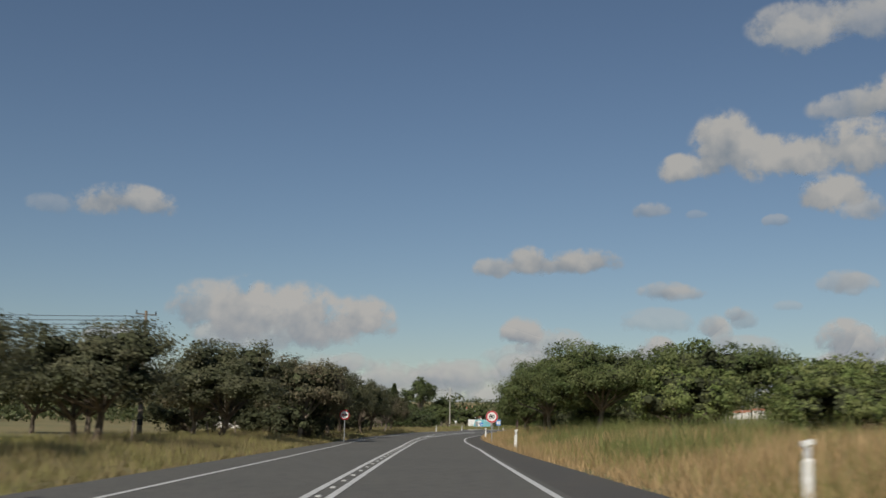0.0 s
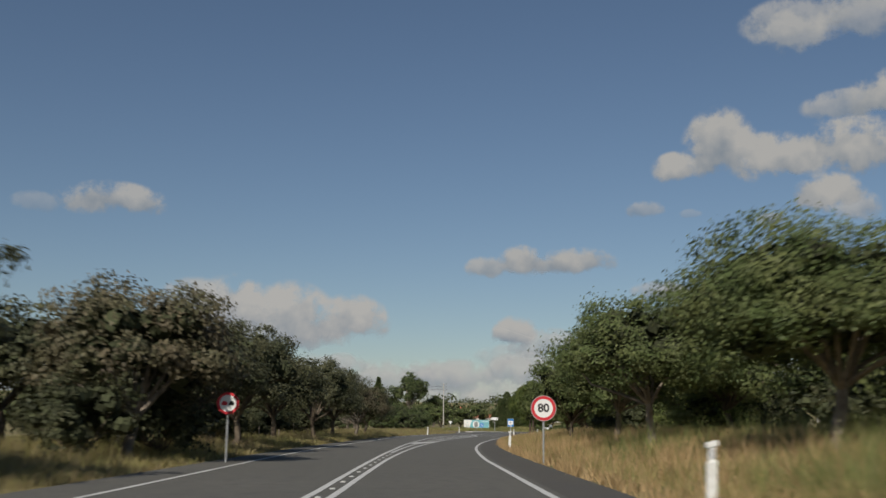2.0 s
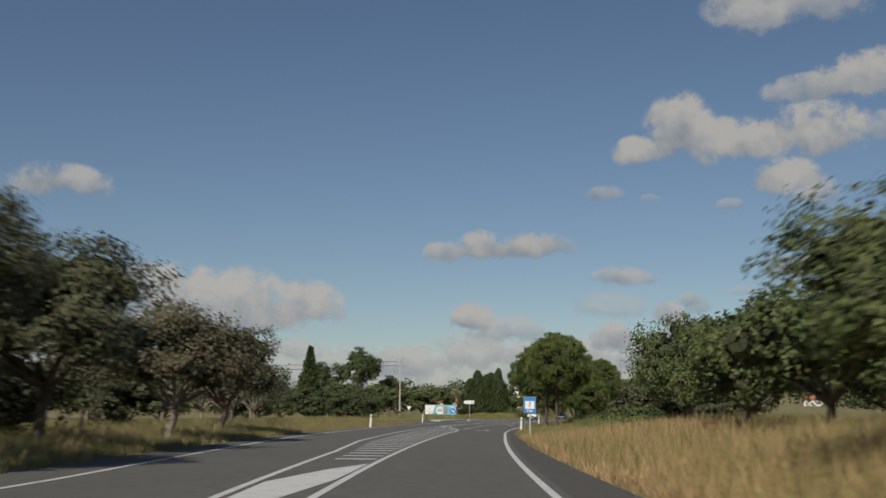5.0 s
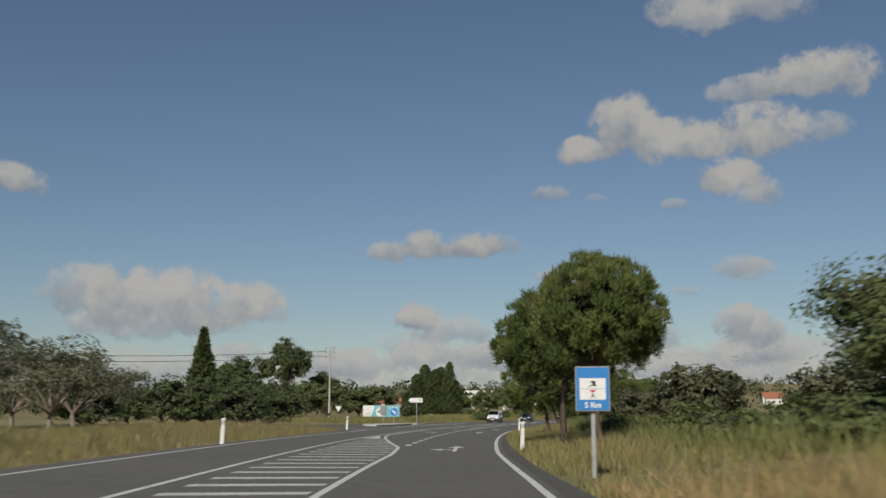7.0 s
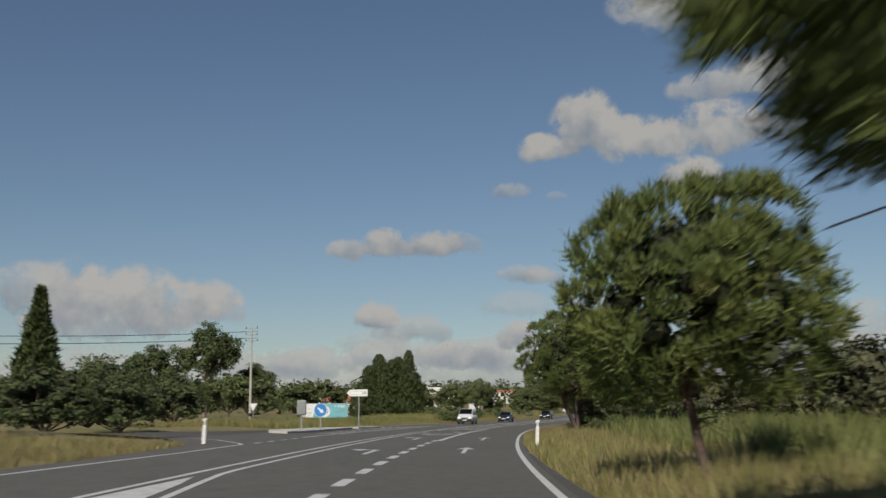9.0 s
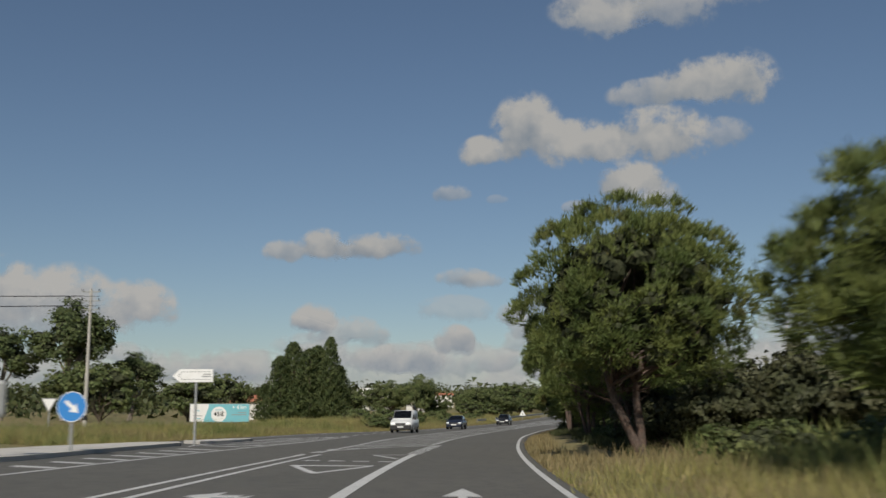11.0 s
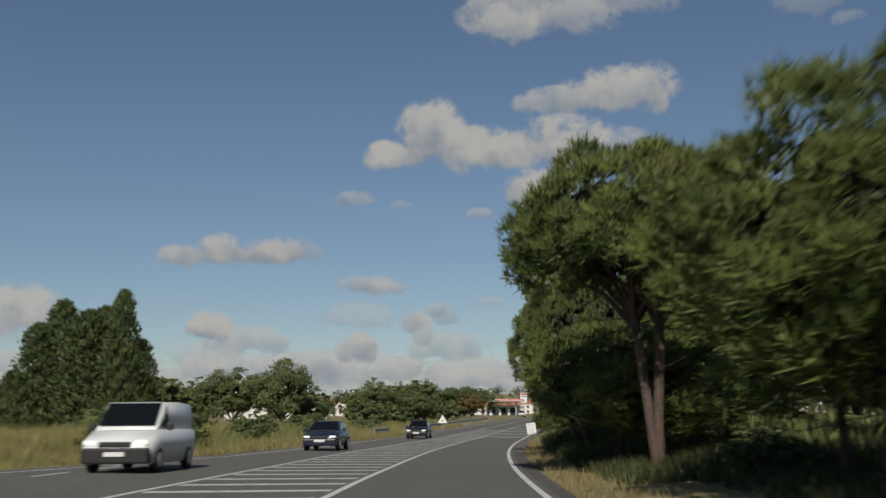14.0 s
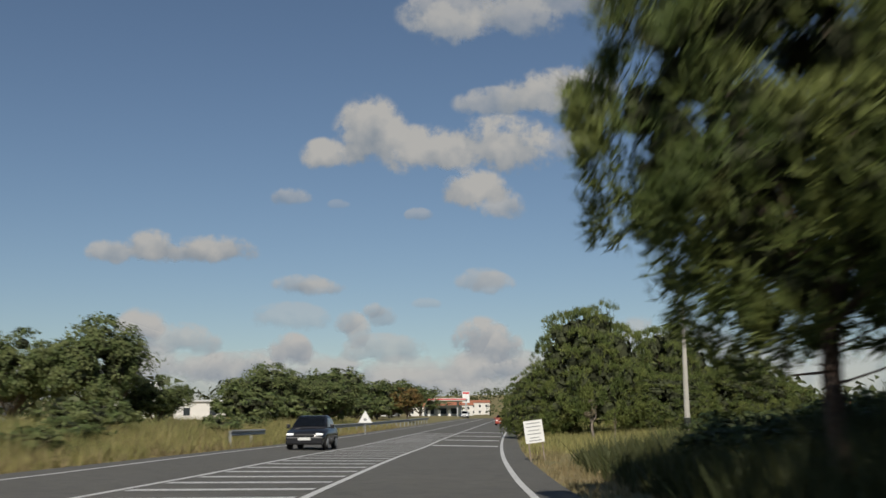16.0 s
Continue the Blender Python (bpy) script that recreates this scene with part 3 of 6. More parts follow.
# the last three spots are unseen oaks, added to shade the row ahead
plant(broadleaf("oak_tree", 15, 6.2, 4.0, 1.6, LEAF_OAK, BARK_OAK, 6500, leaf=0.21, low=-0.7), 6.2, 4.0,
      ((-22, 66, 5.6, 4.2), (-19, 104, 6.4, 4), (-26, 46, 5.2, 4.2), (-20, 126, 6.2, 4), (-18, 84, 6.2, 4), (-18, 52, 4.8, 3.8), (-18, 114, 6.4, 4), (-30, 60, 5.8, 4.4), (-34, 88, 6.4, 4.4), (-16.5, 15, 5.2, 3.8), (-17, 0, 5.4, 3.8), (-16, -14, 5.6, 3.8)), OAK, "tree", "oaks beside the road")
plant(broadleaf("oak_tree", 13, 5.6, 3.3, 1.4, LEAF_DRY, BARK_PALE, 13000, gap=0.18, lobes=50, low=-0.7, leaf=0.14), 5.6, 3.3,
      ((-9.9, 74, 6.1, 3.8), (-15, 64, 4.6, 3.2), (-15.5, 96, 5.6, 3.4), (-7.3, 138.5, 5.3, 3.2), (-13.5, 152, 4.8, 3.2)), "oak with thin brownish-grey foliage on a pale trunk", "tree", "oaks beside the road")
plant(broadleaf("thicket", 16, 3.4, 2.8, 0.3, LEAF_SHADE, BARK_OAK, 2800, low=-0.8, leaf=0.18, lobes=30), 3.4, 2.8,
      ((-17.5, 74, 3.4, 3.0), (-15.5, 86, 3.2, 2.8), (-14.8, 98, 3.4, 3.0), (-14, 112, 3.0, 2.8), (-13.2, 124, 3.2, 2.8), (-12.4, 136, 3.0, 2.6), (-11.4, 148, 2.6, 2.6), (-20, 80, 3.6, 3), (-19, 92, 3.6, 3), (-18.5, 120, 3.6, 3), (-12.4, 102, 2.0, 2.0), (-13.5, 79, 2.2, 2.2), (-17, 132, 3.4, 3), (-24, 140, 4, 3.4), (-20, 156, 3.6, 3.2), (-10.4, 71, 2.6, 2.0), (-9.6, 77, 2.9, 2.1), (-11.5, 82, 2.8, 2.4), (-12.2, 88, 2.2, 2.2), (-12.0, 96, 2.0, 2.0), (-11.6, 113, 2.2, 2.2), (-11, 131, 2.2, 2.2)), "tangled undergrowth in shade colour beneath the oaks", "bush", "undergrowth beneath the oaks")
# Scrawny trees left of the junction
plant(broadleaf("bare_tree", 14, 4.6, 3.0, 1.0, LEAF_GREY, BARK_PALE, 6000, leaf=0.14, gap=0.75, lobes=34), 4.6, 3.0,
      ((-9.2, 165, 4.5, 3.2), (-11.5, 182, 5.0, 3.6), (-15, 174, 5, 3.4), (-12, 198, 5.2, 3.8), (-18, 192, 5.6, 3.8), (-14, 212, 5.6, 4.0), (-22, 180, 5.6, 3.8), (-21, 222, 6.0, 4.2), (-16, 233, 5.4, 4.0), (-23, 250, 6.2, 4.4)), "thin dry deciduous tree, half bare", "tree", "dry trees left of the junction")
# Greener oaks on the right
GREEN = "leafy green oak with a forked pale trunk in dry grass"
plant(broadleaf("oak_tree", 21, 6.4, 4.2, 1.8, LEAF_GREEN, BARK_PALE, 31000, leaf=0.12, low=-0.7, lobes=66), 6.4, 4.2,
      ((8.3, 81.0, 6.2, 4.0), (9.9, 66.3, 5.9, 4.3), (9.0, 92.5, 5.8, 3.6)), GREEN, "tree", "oaks right of the road")
plant(broadleaf("oak_tree", 22, 5.2, 3.8, 1.3, LEAF_GREEN, BARK_OAK, 15000, low=-0.8, leaf=0.14, lobes=60), 5.2, 3.8,
      ((8.3, 104.5, 5.5, 3.5), (19.6, 165.0, 5.3, 3.8), (16.7, 154.5, 6.2, 3.5), (15.5, 58, 5.5, 4.2), (13, 86, 6.2, 4.0), (9.6, 115, 4.6, 3.2), (13.6, 98, 5.6, 3.8)), GREEN, "tree", "oaks right of the road")
plant(broadleaf("oak_tree", 25, 5.2, 3.8, 1.0, LEAF_GREEN, BARK_OAK, 6000, low=-0.75, leaf=0.21), 5.2, 3.8,
      ((12.5, 128, 4.6, 3.4), (17, 74, 6.4, 4), (23, 62, 4.8, 4.4), (20, 90, 5.8, 4), (26, 120, 5.4, 4), (30, 72, 5.0, 4.6), (20, 140, 4.6, 3.6), (13.5, 137, 4.2, 3.0), (18, 106, 5.0, 4), (15, 116, 4.8, 3.8)), GREEN, "tree", "oaks right of the road")
# thickets added to fill the dark under-canopy
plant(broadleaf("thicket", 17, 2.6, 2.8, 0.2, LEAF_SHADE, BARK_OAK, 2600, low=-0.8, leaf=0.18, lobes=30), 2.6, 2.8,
      ((15.5, 78, 2.6, 3.0), (14.8, 92, 2.4, 2.8), (16.5, 100, 2.6, 3.0), (12.2, 108, 2.0, 2.4), (14, 122, 2.4, 2.8), (19, 84, 2.8, 3.2), (18, 96, 2.8, 3.0)), "tangled undergrowth in shade colour below the green oaks", "bush", "undergrowth right of the road")
plant(broadleaf("shrub", 23, 3.6, 2.6, 0.35, LEAF_BRIGHT, BARK_OAK, 5500, low=-0.7, leaf=0.14), 3.6, 2.6,
      ((11.8, 51.5, 3.9, 2.9), (16.5, 44, 3.7, 3.0), (20, 50, 4.2, 3.2), (12.5, 88, 2.6, 2.2), (14.5, 39, 2.8, 2.6), (24, 40, 3.4, 3.4), (12, 110, 2.4, 2.2), (16, 108, 2.8, 2.4)), "tall bright-green bush growing from dry grass", "bush", "bushes right of the road")
plant(broadleaf("round_bush", 24, 3.9, 3.0, 0.4, LEAF_OAK, BARK_OAK, 4000, low=-0.7, leaf=0.25), 3.9, 3.0,
      ((24.5, 200, 4.0, 3.2), (36, 254, 4.0, 3.4), (33.5, 244, 3.4, 3.0), (40, 247, 4.2, 3.6), (30, 215, 4.0, 3.4), (38, 236, 3.6, 3.2), (24, 176, 3.0, 2.8), (44, 262, 3.8, 3.6), (52, 300, 3.6, 3.4), (36, 205, 4.2, 3.6), (64, 330, 4, 4)), "rounded dark-green bush behind tall weeds", "bush", "bushes behind the pines")
# Stone pines on the right of the bend
PINE = "umbrella pine with a dense rounded needle crown"
plant(umbrella_pine("pine_tree", 31, 6.8, 2.8, 2.1, 17000, 150, low=-0.78), 6.8, 2.8, ((12.9, 176.5, 7.1, 2.5), (13.1, 183.6, 6.8, 3.0)), PINE, "tree", "pines along the bend")
plant(umbrella_pine("pine_tree", 32, 8.2, 4.0, 3.2, 19000, 120, low=-0.5, trunks=2), 8.2, 4.0, ((41.0, 298.2, 8.6, 4.1),), PINE, "tree", "pines along the bend")
plant(umbrella_pine("pine_tree", 38, 9.0, 3.5, 1.0, 21000, 150, low=-0.9), 9.0, 3.5, ((49.2, 322.1, 9.2, 3.15),), "umbrella pine leaning over a dark shaded bank", "tree", "pines along the bend")
plant(umbrella_pine("pine_tree", 33, 5.4, 2.6, 0.7, 9000, 80, low=-0.85), 5.4, 2.6, ((25.4, 231.5, 5.6, 2.9), (15.2, 196.5, 5.8, 2.55), (47.2, 311.5, 5.2, 3.6), (42.9, 301.0, 3.4, 2.7), (39.0, 287.0, 6.7, 3.6), (43.7, 306.2, 4.8, 3.0)), PINE, "tree", "pines along the bend")
BIG_PINE = "broad umbrella pine with several trunks and a crown near the ground"
plant(umbrella_pine("pine_tree", 34, 8.5, 4.0, 1.3, 15500, 110, low=-0.8, trunks=2), 8.5, 4.0,
      ((27.05, 248.7, 8.6, 4.05), (35.2, 277.0, 8.2, 3.05), (46.3, 313.8, 8.2, 3.0), (29.8, 255.8, 7.6, 3.0)), BIG_PINE, "tree", "pines along the bend")
plant(umbrella_pine("pine_tree", 35, 9.4, 4.0, 1.6, 15500, 118, low=-0.85, trunks=2), 9.4, 4.0,
      ((33.0, 263.4, 10.2, 4.3), (34.2, 268.6, 10.0, 3.7)), BIG_PINE, "tree", "pines along the bend")
plant(umbrella_pine("pine_tree", 37, 7.0, 3.4, 0.9, 4500, 70, low=-0.85, needle=0.34), 7.0, 3.4,
      ((46, 289, 6.4, 3.4), (49.5, 300, 6.6, 3.6), (55, 314, 5.8, 3.4), (57.5, 326, 5.0, 3.2), (38.6, 281.5, 6.0, 3.3), (51.4, 314.5, 8.4, 3.5), (53.2, 323.2, 8.0, 3.7), (41.5, 291.5, 6.2, 3.0)), "umbrella pine crowded behind the roadside row", "tree", "pines along the bend")
plant(umbrella_pine("pine_tree", 36, 9.4, 4.8, 0.3, 18000, 150, low=-0.95, needle=0.34, fan=2, waist=0.26, pad=1.3), 9.4, 4.8,
      ((76.4, 379, 10.2, 4.4), (85.8, 383, 9.4, 3.7), (91.0, 381, 6.6, 4.0), (73.2, 380.5, 5.6, 2.8), (81.6, 377.5, 4.8, 3.6), (95.5, 383, 4.6, 3.8)), "broad umbrella pine clothed in needles down to the grass", "tree", "pines beside the far road")
# Left of the junction and beyond
plant(column_tree("cypress_tree", 41, 10.4, 1.9, 5500, LEAF_CONIFER, point=0.95), 10.4, 1.9, ((-11.7, 261.6, 10.6, 2.0),), "tall pointed dark cypress", "tree", "")
plant(column_tree("conifer_tree", 42, 11.5, 2.6, 4200, LEAF_CONIFER, point=0.4), 11.5, 2.6,
      ((27.6, 362, 11.4, 1.5), (22.8, 366.5, 11.0, 2.0), (25.0, 364, 9.9, 2.3), (21.0, 366, 9.0, 1.9), (29.0, 363.4, 7.6, 1.6), (19.0, 368, 5.4, 1.5), (26.2, 366, 10.4, 2.0)), "dark conifer in a dense clump beside the billboard", "tree", "conifers by the billboard")
plant(broadleaf("eucalyptus_tree", 43, 16.5, 6.0, 5.5, LEAF_CONIFER, BARK_PALE, 9000, leaf=0.42, lobes=36, gap=0.1), 16.5, 6.0,
      ((-8, 367, 16.6, 6.2), (-17, 372, 13, 5.6), (0, 374, 10, 5.0)), "tall eucalyptus with a round airy crown on a bare trunk", "tree", "eucalyptus behind the billboard")
# added to close a bright gap with shade-coloured leaves
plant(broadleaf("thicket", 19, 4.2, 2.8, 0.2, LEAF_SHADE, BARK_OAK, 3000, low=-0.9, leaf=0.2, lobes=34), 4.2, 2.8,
      ((36.8, 267.0, 4.0, 2.4), (39.4, 269.5, 4.4, 2.8), (42.0, 273.5, 4.2, 2.8)), "tall thicket in shade colour behind the pine trunks", "bush", "undergrowth behind the pines")
plant(broadleaf("dark_bush", 44, 7.0, 4.6, 0.2, LEAF_CONIFER, BARK_OAK, 3200, low=-0.92, leaf=0.3), 7.0, 4.6,
      ((-5.2, 236, 3.9, 3.2), (-9, 227, 4.3, 3.6), (-3, 246, 3.9, 2.8), (-6.5, 255, 5.0, 3.4), (-7.2, 268, 6.2, 4.0), (-3.2, 276, 5.2, 3.8), (-12, 290, 7.4, 5.0), (-5, 292, 6.0, 4.4), (-16, 262, 5.4, 3.6), (-18, 252, 3.8, 3.2), (-10, 250, 3.4, 2.6), (-20, 240, 4.4, 3.6), (-16, 226, 3.8, 3.2), (-24, 214, 4.4, 3.8)), "dense dark-green bush at the field's edge", "bush", "bushes left of the junction")
ASH = "full green broadleaf tree behind the roadside grass"
plant(broadleaf("ash_tree", 45, 8.6, 5.0, 1.2, LEAF_GREEN, BARK_OAK, 12000, leaf=0.26, low=-0.75, lobes=44), 8.6, 5.0,
      ((42.6, 378, 7.0, 3.8), (38.0, 379, 6.2, 3.5), (46.6, 382, 3.6, 2.4), (57.6, 402, 5.4, 3.8), (63.2, 404.5, 4.7, 3.4)), ASH, "tree", "trees left of the far road")
plant(broadleaf("ash_tree", 48, 8.6, 5.0, 0.9, LEAF_GREEN, BARK_OAK, 3200, leaf=0.42, low=-0.75, lobes=34), 8.6, 5.0,
      ((74, 442, 7.0, 4.6), (2, 322, 6.4, 4.0), (8.5, 366, 6.4, 4.2), (-2, 340, 7.0, 4.4), (13, 372, 7.2, 4.2), (33, 398, 6.0, 4.2), (70, 440, 6.0, 4.4), (81, 462, 6.6, 4.6), (87, 470, 6.2, 4.6), (96, 488, 6.8, 4.8), (105, 512, 6.6, 5), (114, 532, 6.8, 5), (126, 560, 7.2, 5.4), (104, 432, 6.4, 4.6), (116, 462, 7, 5), (128, 492, 6.8, 5), (142, 528, 7.4, 5.2)), ASH, "tree", "trees left of the far road")
# Low scrub in the shade of the last pines
plant(broadleaf("scrub_bush", 49, 1.1, 1.3, 0.1, LEAF_CONIFER, BARK_OAK, 1400, leaf=0.13, low=-0.85, lobes=30), 1.1, 1.3,
      tuple((float(plan(s, d)[0]), float(plan(s, d)[1]), h, r) for s, d, h, r in ((324.5, 8.8, 0.9, 1.5), (328.5, 8.4, 0.8, 1.4), (332.5, 9.4, 0.9, 1.6), (338, 9.0, 0.8, 1.4), (318, 9.6, 0.8, 1.4), (328, 11.5, 1.1, 1.7), (336, 11.5, 1.0, 1.8), (333.5, 5.9, 0.9, 1.3), (337, 5.7, 0.9, 1.3), (330, 12.5, 1.7, 2.0), (323, 12, 1.5, 1.8), (340.5, 6.8, 1.1, 1.5), (344, 7.4, 1.1, 1.5), (341, 9.8, 1.2, 1.8), (345.5, 10.5, 1.2, 1.8), (313, 8.4, 0.7, 1.2), (306, 8.6, 0.8, 1.2), (290, 8.8, 0.8, 1.2), (296, 10.5, 1.0, 1.4), (281, 9, 0.8, 1.2), (270, 9.4, 0.8, 1.2), (257, 7.6, 0.9, 1.3), (262, 8.8, 1.1, 1.5), (266, 6.8, 0.8, 1.2), (274, 7.0, 0.7, 1.1), (286, 6.6, 0.7, 1.1), (301, 7.2, 0.8, 1.2))), "low dark scrub in the shade of the pines", "bush", "scrub below the pines")
plant(broadleaf("green_bush", 50, 1.4, 1.3, 0.1, LEAF_GREEN, BARK_OAK, 1600, leaf=0.15, low=-0.85, lobes=26), 1.4, 1.3,
      tuple((float(plan(s, d)[0]), float(plan(s, d)[1]), h, r) for s, d, h, r in ((318, -14, 1.3, 1.5), (326, -18, 1.6, 1.8), (333, -12.8, 1.1, 1.2), (343, -15, 1.4, 1.5), (352, -13.2, 1.2, 1.3), (362, -16, 1.6, 1.7), (372, -13.6, 1.3, 1.4), (340, -21, 1.8, 2.0), (381, -14.4, 1.3, 1.4), (314, -12.6, 1.2, 1.3), (322, -13.2, 1.5, 1.6), (337, -13.6, 1.3, 1.5), (347, -12.4, 1.0, 1.2), (330, -15.5, 1.7, 1.8), (357, -15, 1.5, 1.6))), "low green bush in the grass of the bank", "bush", "low bushes on the left bank")


plant(broadleaf("weed_bush", 51, 1.2, 1.5, 0.05, LEAF_GREEN, BARK_OAK, 1800, leaf=0.14, low=-0.9, lobes=30), 1.2, 1.5,
      ((15.8, 163.5, 1.3, 1.8), (18.0, 167, 1.5, 2.2), (15.6, 171, 0.9, 1.5), (17.4, 177, 1.2, 1.9), (19.5, 186, 1.3, 2.0), (17.0, 190, 1.0, 1.5), (21.0, 178, 1.3, 2.2), (26.6, 240, 1.0, 1.6), (28.5, 236, 1.3, 2.0), (23.5, 216, 1.0, 1.8)), "low rank green weeds and brambles", "bush", "brambles right of the bend")
# shade-coloured bushes that darken the view between the trunks
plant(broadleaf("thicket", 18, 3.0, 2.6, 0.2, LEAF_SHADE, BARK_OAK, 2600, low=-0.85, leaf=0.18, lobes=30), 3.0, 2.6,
      tuple((float(plan(s, d)[0]), float(plan(s, d)[1]), h, r) for s, d, h, r in ((254, 12.5, 3.0, 2.6), (259, 11, 2.6, 2.4), (261, 7.6, 2.4, 2.0), (252.5, 8.6, 2.6, 2.0), (250.5, 11.0, 3.2, 2.4), (254.5, 7.0, 1.8, 1.6), (256.5, 9.6, 2.8, 2.2), (265, 9.0, 2.6, 2.2), (263, 12.5, 3.2, 2.6), (268, 11.6, 2.4, 2.2), (257, 15.5, 3.4, 2.8), (266, 15.5, 3.2, 2.8), (276, 13, 2.2, 2.2))), "undergrowth in shade colour behind the pine trunks", "bush", "undergrowth behind the pines")


def dead_trunk(x, y):
    """A bleached stump, forked low, with broken limbs."""
    root = new("dead_tree")
    rng = np.random.default_rng(61)
    limbs = (((0, 0, -0.2), (0.05, 0, 0.5), (0.1, 0.05, 1.0)), ((0.1, 0.05, 0.9), (-0.35, 0.1, 1.35), (-0.95, 0.0, 1.55), (-1.4, 0.1, 1.9)),
             ((0.1, 0.05, 0.9), (0.4, -0.05, 1.5), (0.55, 0.1, 2.2), (0.95, 0.1, 2.7)), ((-0.35, 0.1, 1.3), (-0.5, 0.15, 1.9), (-0.4, 0.2, 2.3)))
    for k, pts in enumerate(limbs):
        r = 0.24 if k == 0 else 0.15
        v, f = tube(np.array(pts) + rng.normal(size=(len(pts), 3)) * 0.03, np.linspace(r, r * (0.7 if k == 0 else 0.25), len(pts)), 8)
        mesh_object("trunk" if k == 0 else "limb", [tuple(p) for p in v], f, BARK_PALE, root, soft=True)
    stand(root, x, y, 20)
    return tagged(root, "bleached dead forked trunk among the pines", "tree")


# Two saplings tied to stakes behind the sign board
plant(broadleaf("sapling", 62, 2.3, 0.45, 1.2, LEAF_DRY, BARK_PALE, 260, leaf=0.13, lobes=9), 2.3, 0.45,
      tuple((float(plan(s, d)[0]), float(plan(s, d)[1]), h, r) for s, d, h, r in ((374, 6.4, 2.4, 0.42), (375, 7.7, 1.7, 0.12))), "thin young tree with a few yellowing leaves in the verge", "tree", "saplings on the far verge")


# ---- far woods: too many to count ----
def woods():
    rng = np.random.default_rng(7)
    out = []
    for _ in range(2000):
        a, r = rng.uniform(-0.75, 0.95), rng.uniform(0, 1) ** 1.6 * 1500 + 330
        x, y = r * math.sin(a), 80 + r * math.cos(a)
        s, d = to_plan(x, y)
        if -46 < d < 40 and s < 690 or -32 < d < 60 and s < 540:
            continue
        h = rng.uniform(4, 9) * (1 + r / 3000)
        w = h * rng.uniform(0.5, 0.8)
        n = 42
        p = unit(rng.normal(size=(n, 3)))
        at = p * (w, w, h * 0.5) * rng.uniform(0.6, 1, (n, 1)) + (x, y, float(ground_z(s, d)) + h * 0.5)
        out.append(leaves(rng, at, unit(p + (0, 0, 0.4)), h * 0.24, h * 0.18))
    ob = new("far_woods", fast_mesh("far_woods", np.concatenate(out), 3, LEAF_FAR))
    return tagged(ob, "distant green woods on low hills", "woods", kind="stuff")


woods()

# ---- small builders ----
def box(bm, x0, x1, y0, y1, z0, z1, bevel=0.0):
    vs = [bm.verts.new((x, y, z)) for z in (z0, z1) for y in (y0, y1) for x in (x0, x1)]
    fs = [bm.faces.new([vs[i] for i in q]) for q in ((0, 2, 3, 1), (4, 5, 7, 6), (0, 1, 5, 4), (2, 6, 7, 3), (0, 4, 6, 2), (1, 3, 7, 5))]
    if bevel:
        bmesh.ops.bevel(bm, geom=list({e for f in fs for e in f.edges}), offset=bevel, segments=2, affect="EDGES", profile=0.5)
    return bm


def boxed(*args, **kw):
    return box(bmesh.new(), *args, **kw)


def rod(x, y, z0, z1, r0, r1=None, sides=16):
    bm = bmesh.new()
    bmesh.ops.create_cone(bm, cap_ends=True, segments=sides, radius1=r0, radius2=r0 if r1 is None else r1, depth=z1 - z0)
    bmesh.ops.translate(bm, verts=bm.verts, vec=(x, y, (z0 + z1) / 2))
    return bm


def plate(points, y0, y1):
    """A flat sheet in the x-z plane with the outline `points`, between y0 and y1."""
    bm = bmesh.new()
    front = [bm.verts.new((x, y0, z)) for x, z in points]
    back = [bm.verts.new((x, y1, z)) for x, z in points]
    n = len(points)
    bm.faces.new(front)
    bm.faces.new(back[::-1])
    for i in range(n):
        bm.faces.new((front[i], back[i], back[(i + 1) % n], front[(i + 1) % n]))
    bmesh.ops.recalc_face_normals(bm, faces=bm.faces)
    return bm


def circle(cx, cz, r, n=40):
    return [(cx + r * math.cos(2 * math.pi * i / n), cz + r * math.sin(2 * math.pi * i / n)) for i in range(n)]


def ring(cx, cz, r0, r1, y0, y1, n=40):
    bm = bmesh.new()
    loops = [[bm.verts.new((x, y, z)) for x, z in circle(cx, cz, r, n)] for r, y in ((r0, y0), (r1, y0), (r1, y1), (r0, y1))]
    for a, b in ((0, 1), (1, 2), (2, 3), (3, 0)):
        for i in range(n):
            bm.faces.new((loops[a][i], loops[a][(i + 1) % n], loops[b][(i + 1) % n], loops[b][i]))
    bmesh.ops.recalc_face_normals(bm, faces=bm.faces)
    return bm


def words(text, size, x, y, z, mat, parent, name="lettering", bold=0.0):
    """Raised lettering facing -y, centred on x and z."""
    cu = bpy.data.curves.new(name, "FONT")
    cu.body, cu.size, cu.extrude, cu.align_x, cu.align_y, cu.offset = text, size, 0.002, "CENTER", "CENTER", bold
    tmp = bpy.data.objects.new(name, cu)
    me = bpy.data.meshes.new_from_object(tmp)
    bpy.data.objects.remove(tmp)
    me.transform(Matrix.Translation((x, y, z)) @ Matrix.Rotation(radians(90), 4, "X"))
    me.materials.clear()
    me.materials.append(mat)
    ob = new(name, me)
    ob.parent = parent
    return ob


def stand(ob, x, y, turn=0.0, sink=0.0, z=None):
    """Sets a thing on the land, or on a bank of height z."""
    ob.matrix_basis = pose(x, y, (land_z(x, y) if z is None else z) - sink, 0, 0, turn)
    return ob


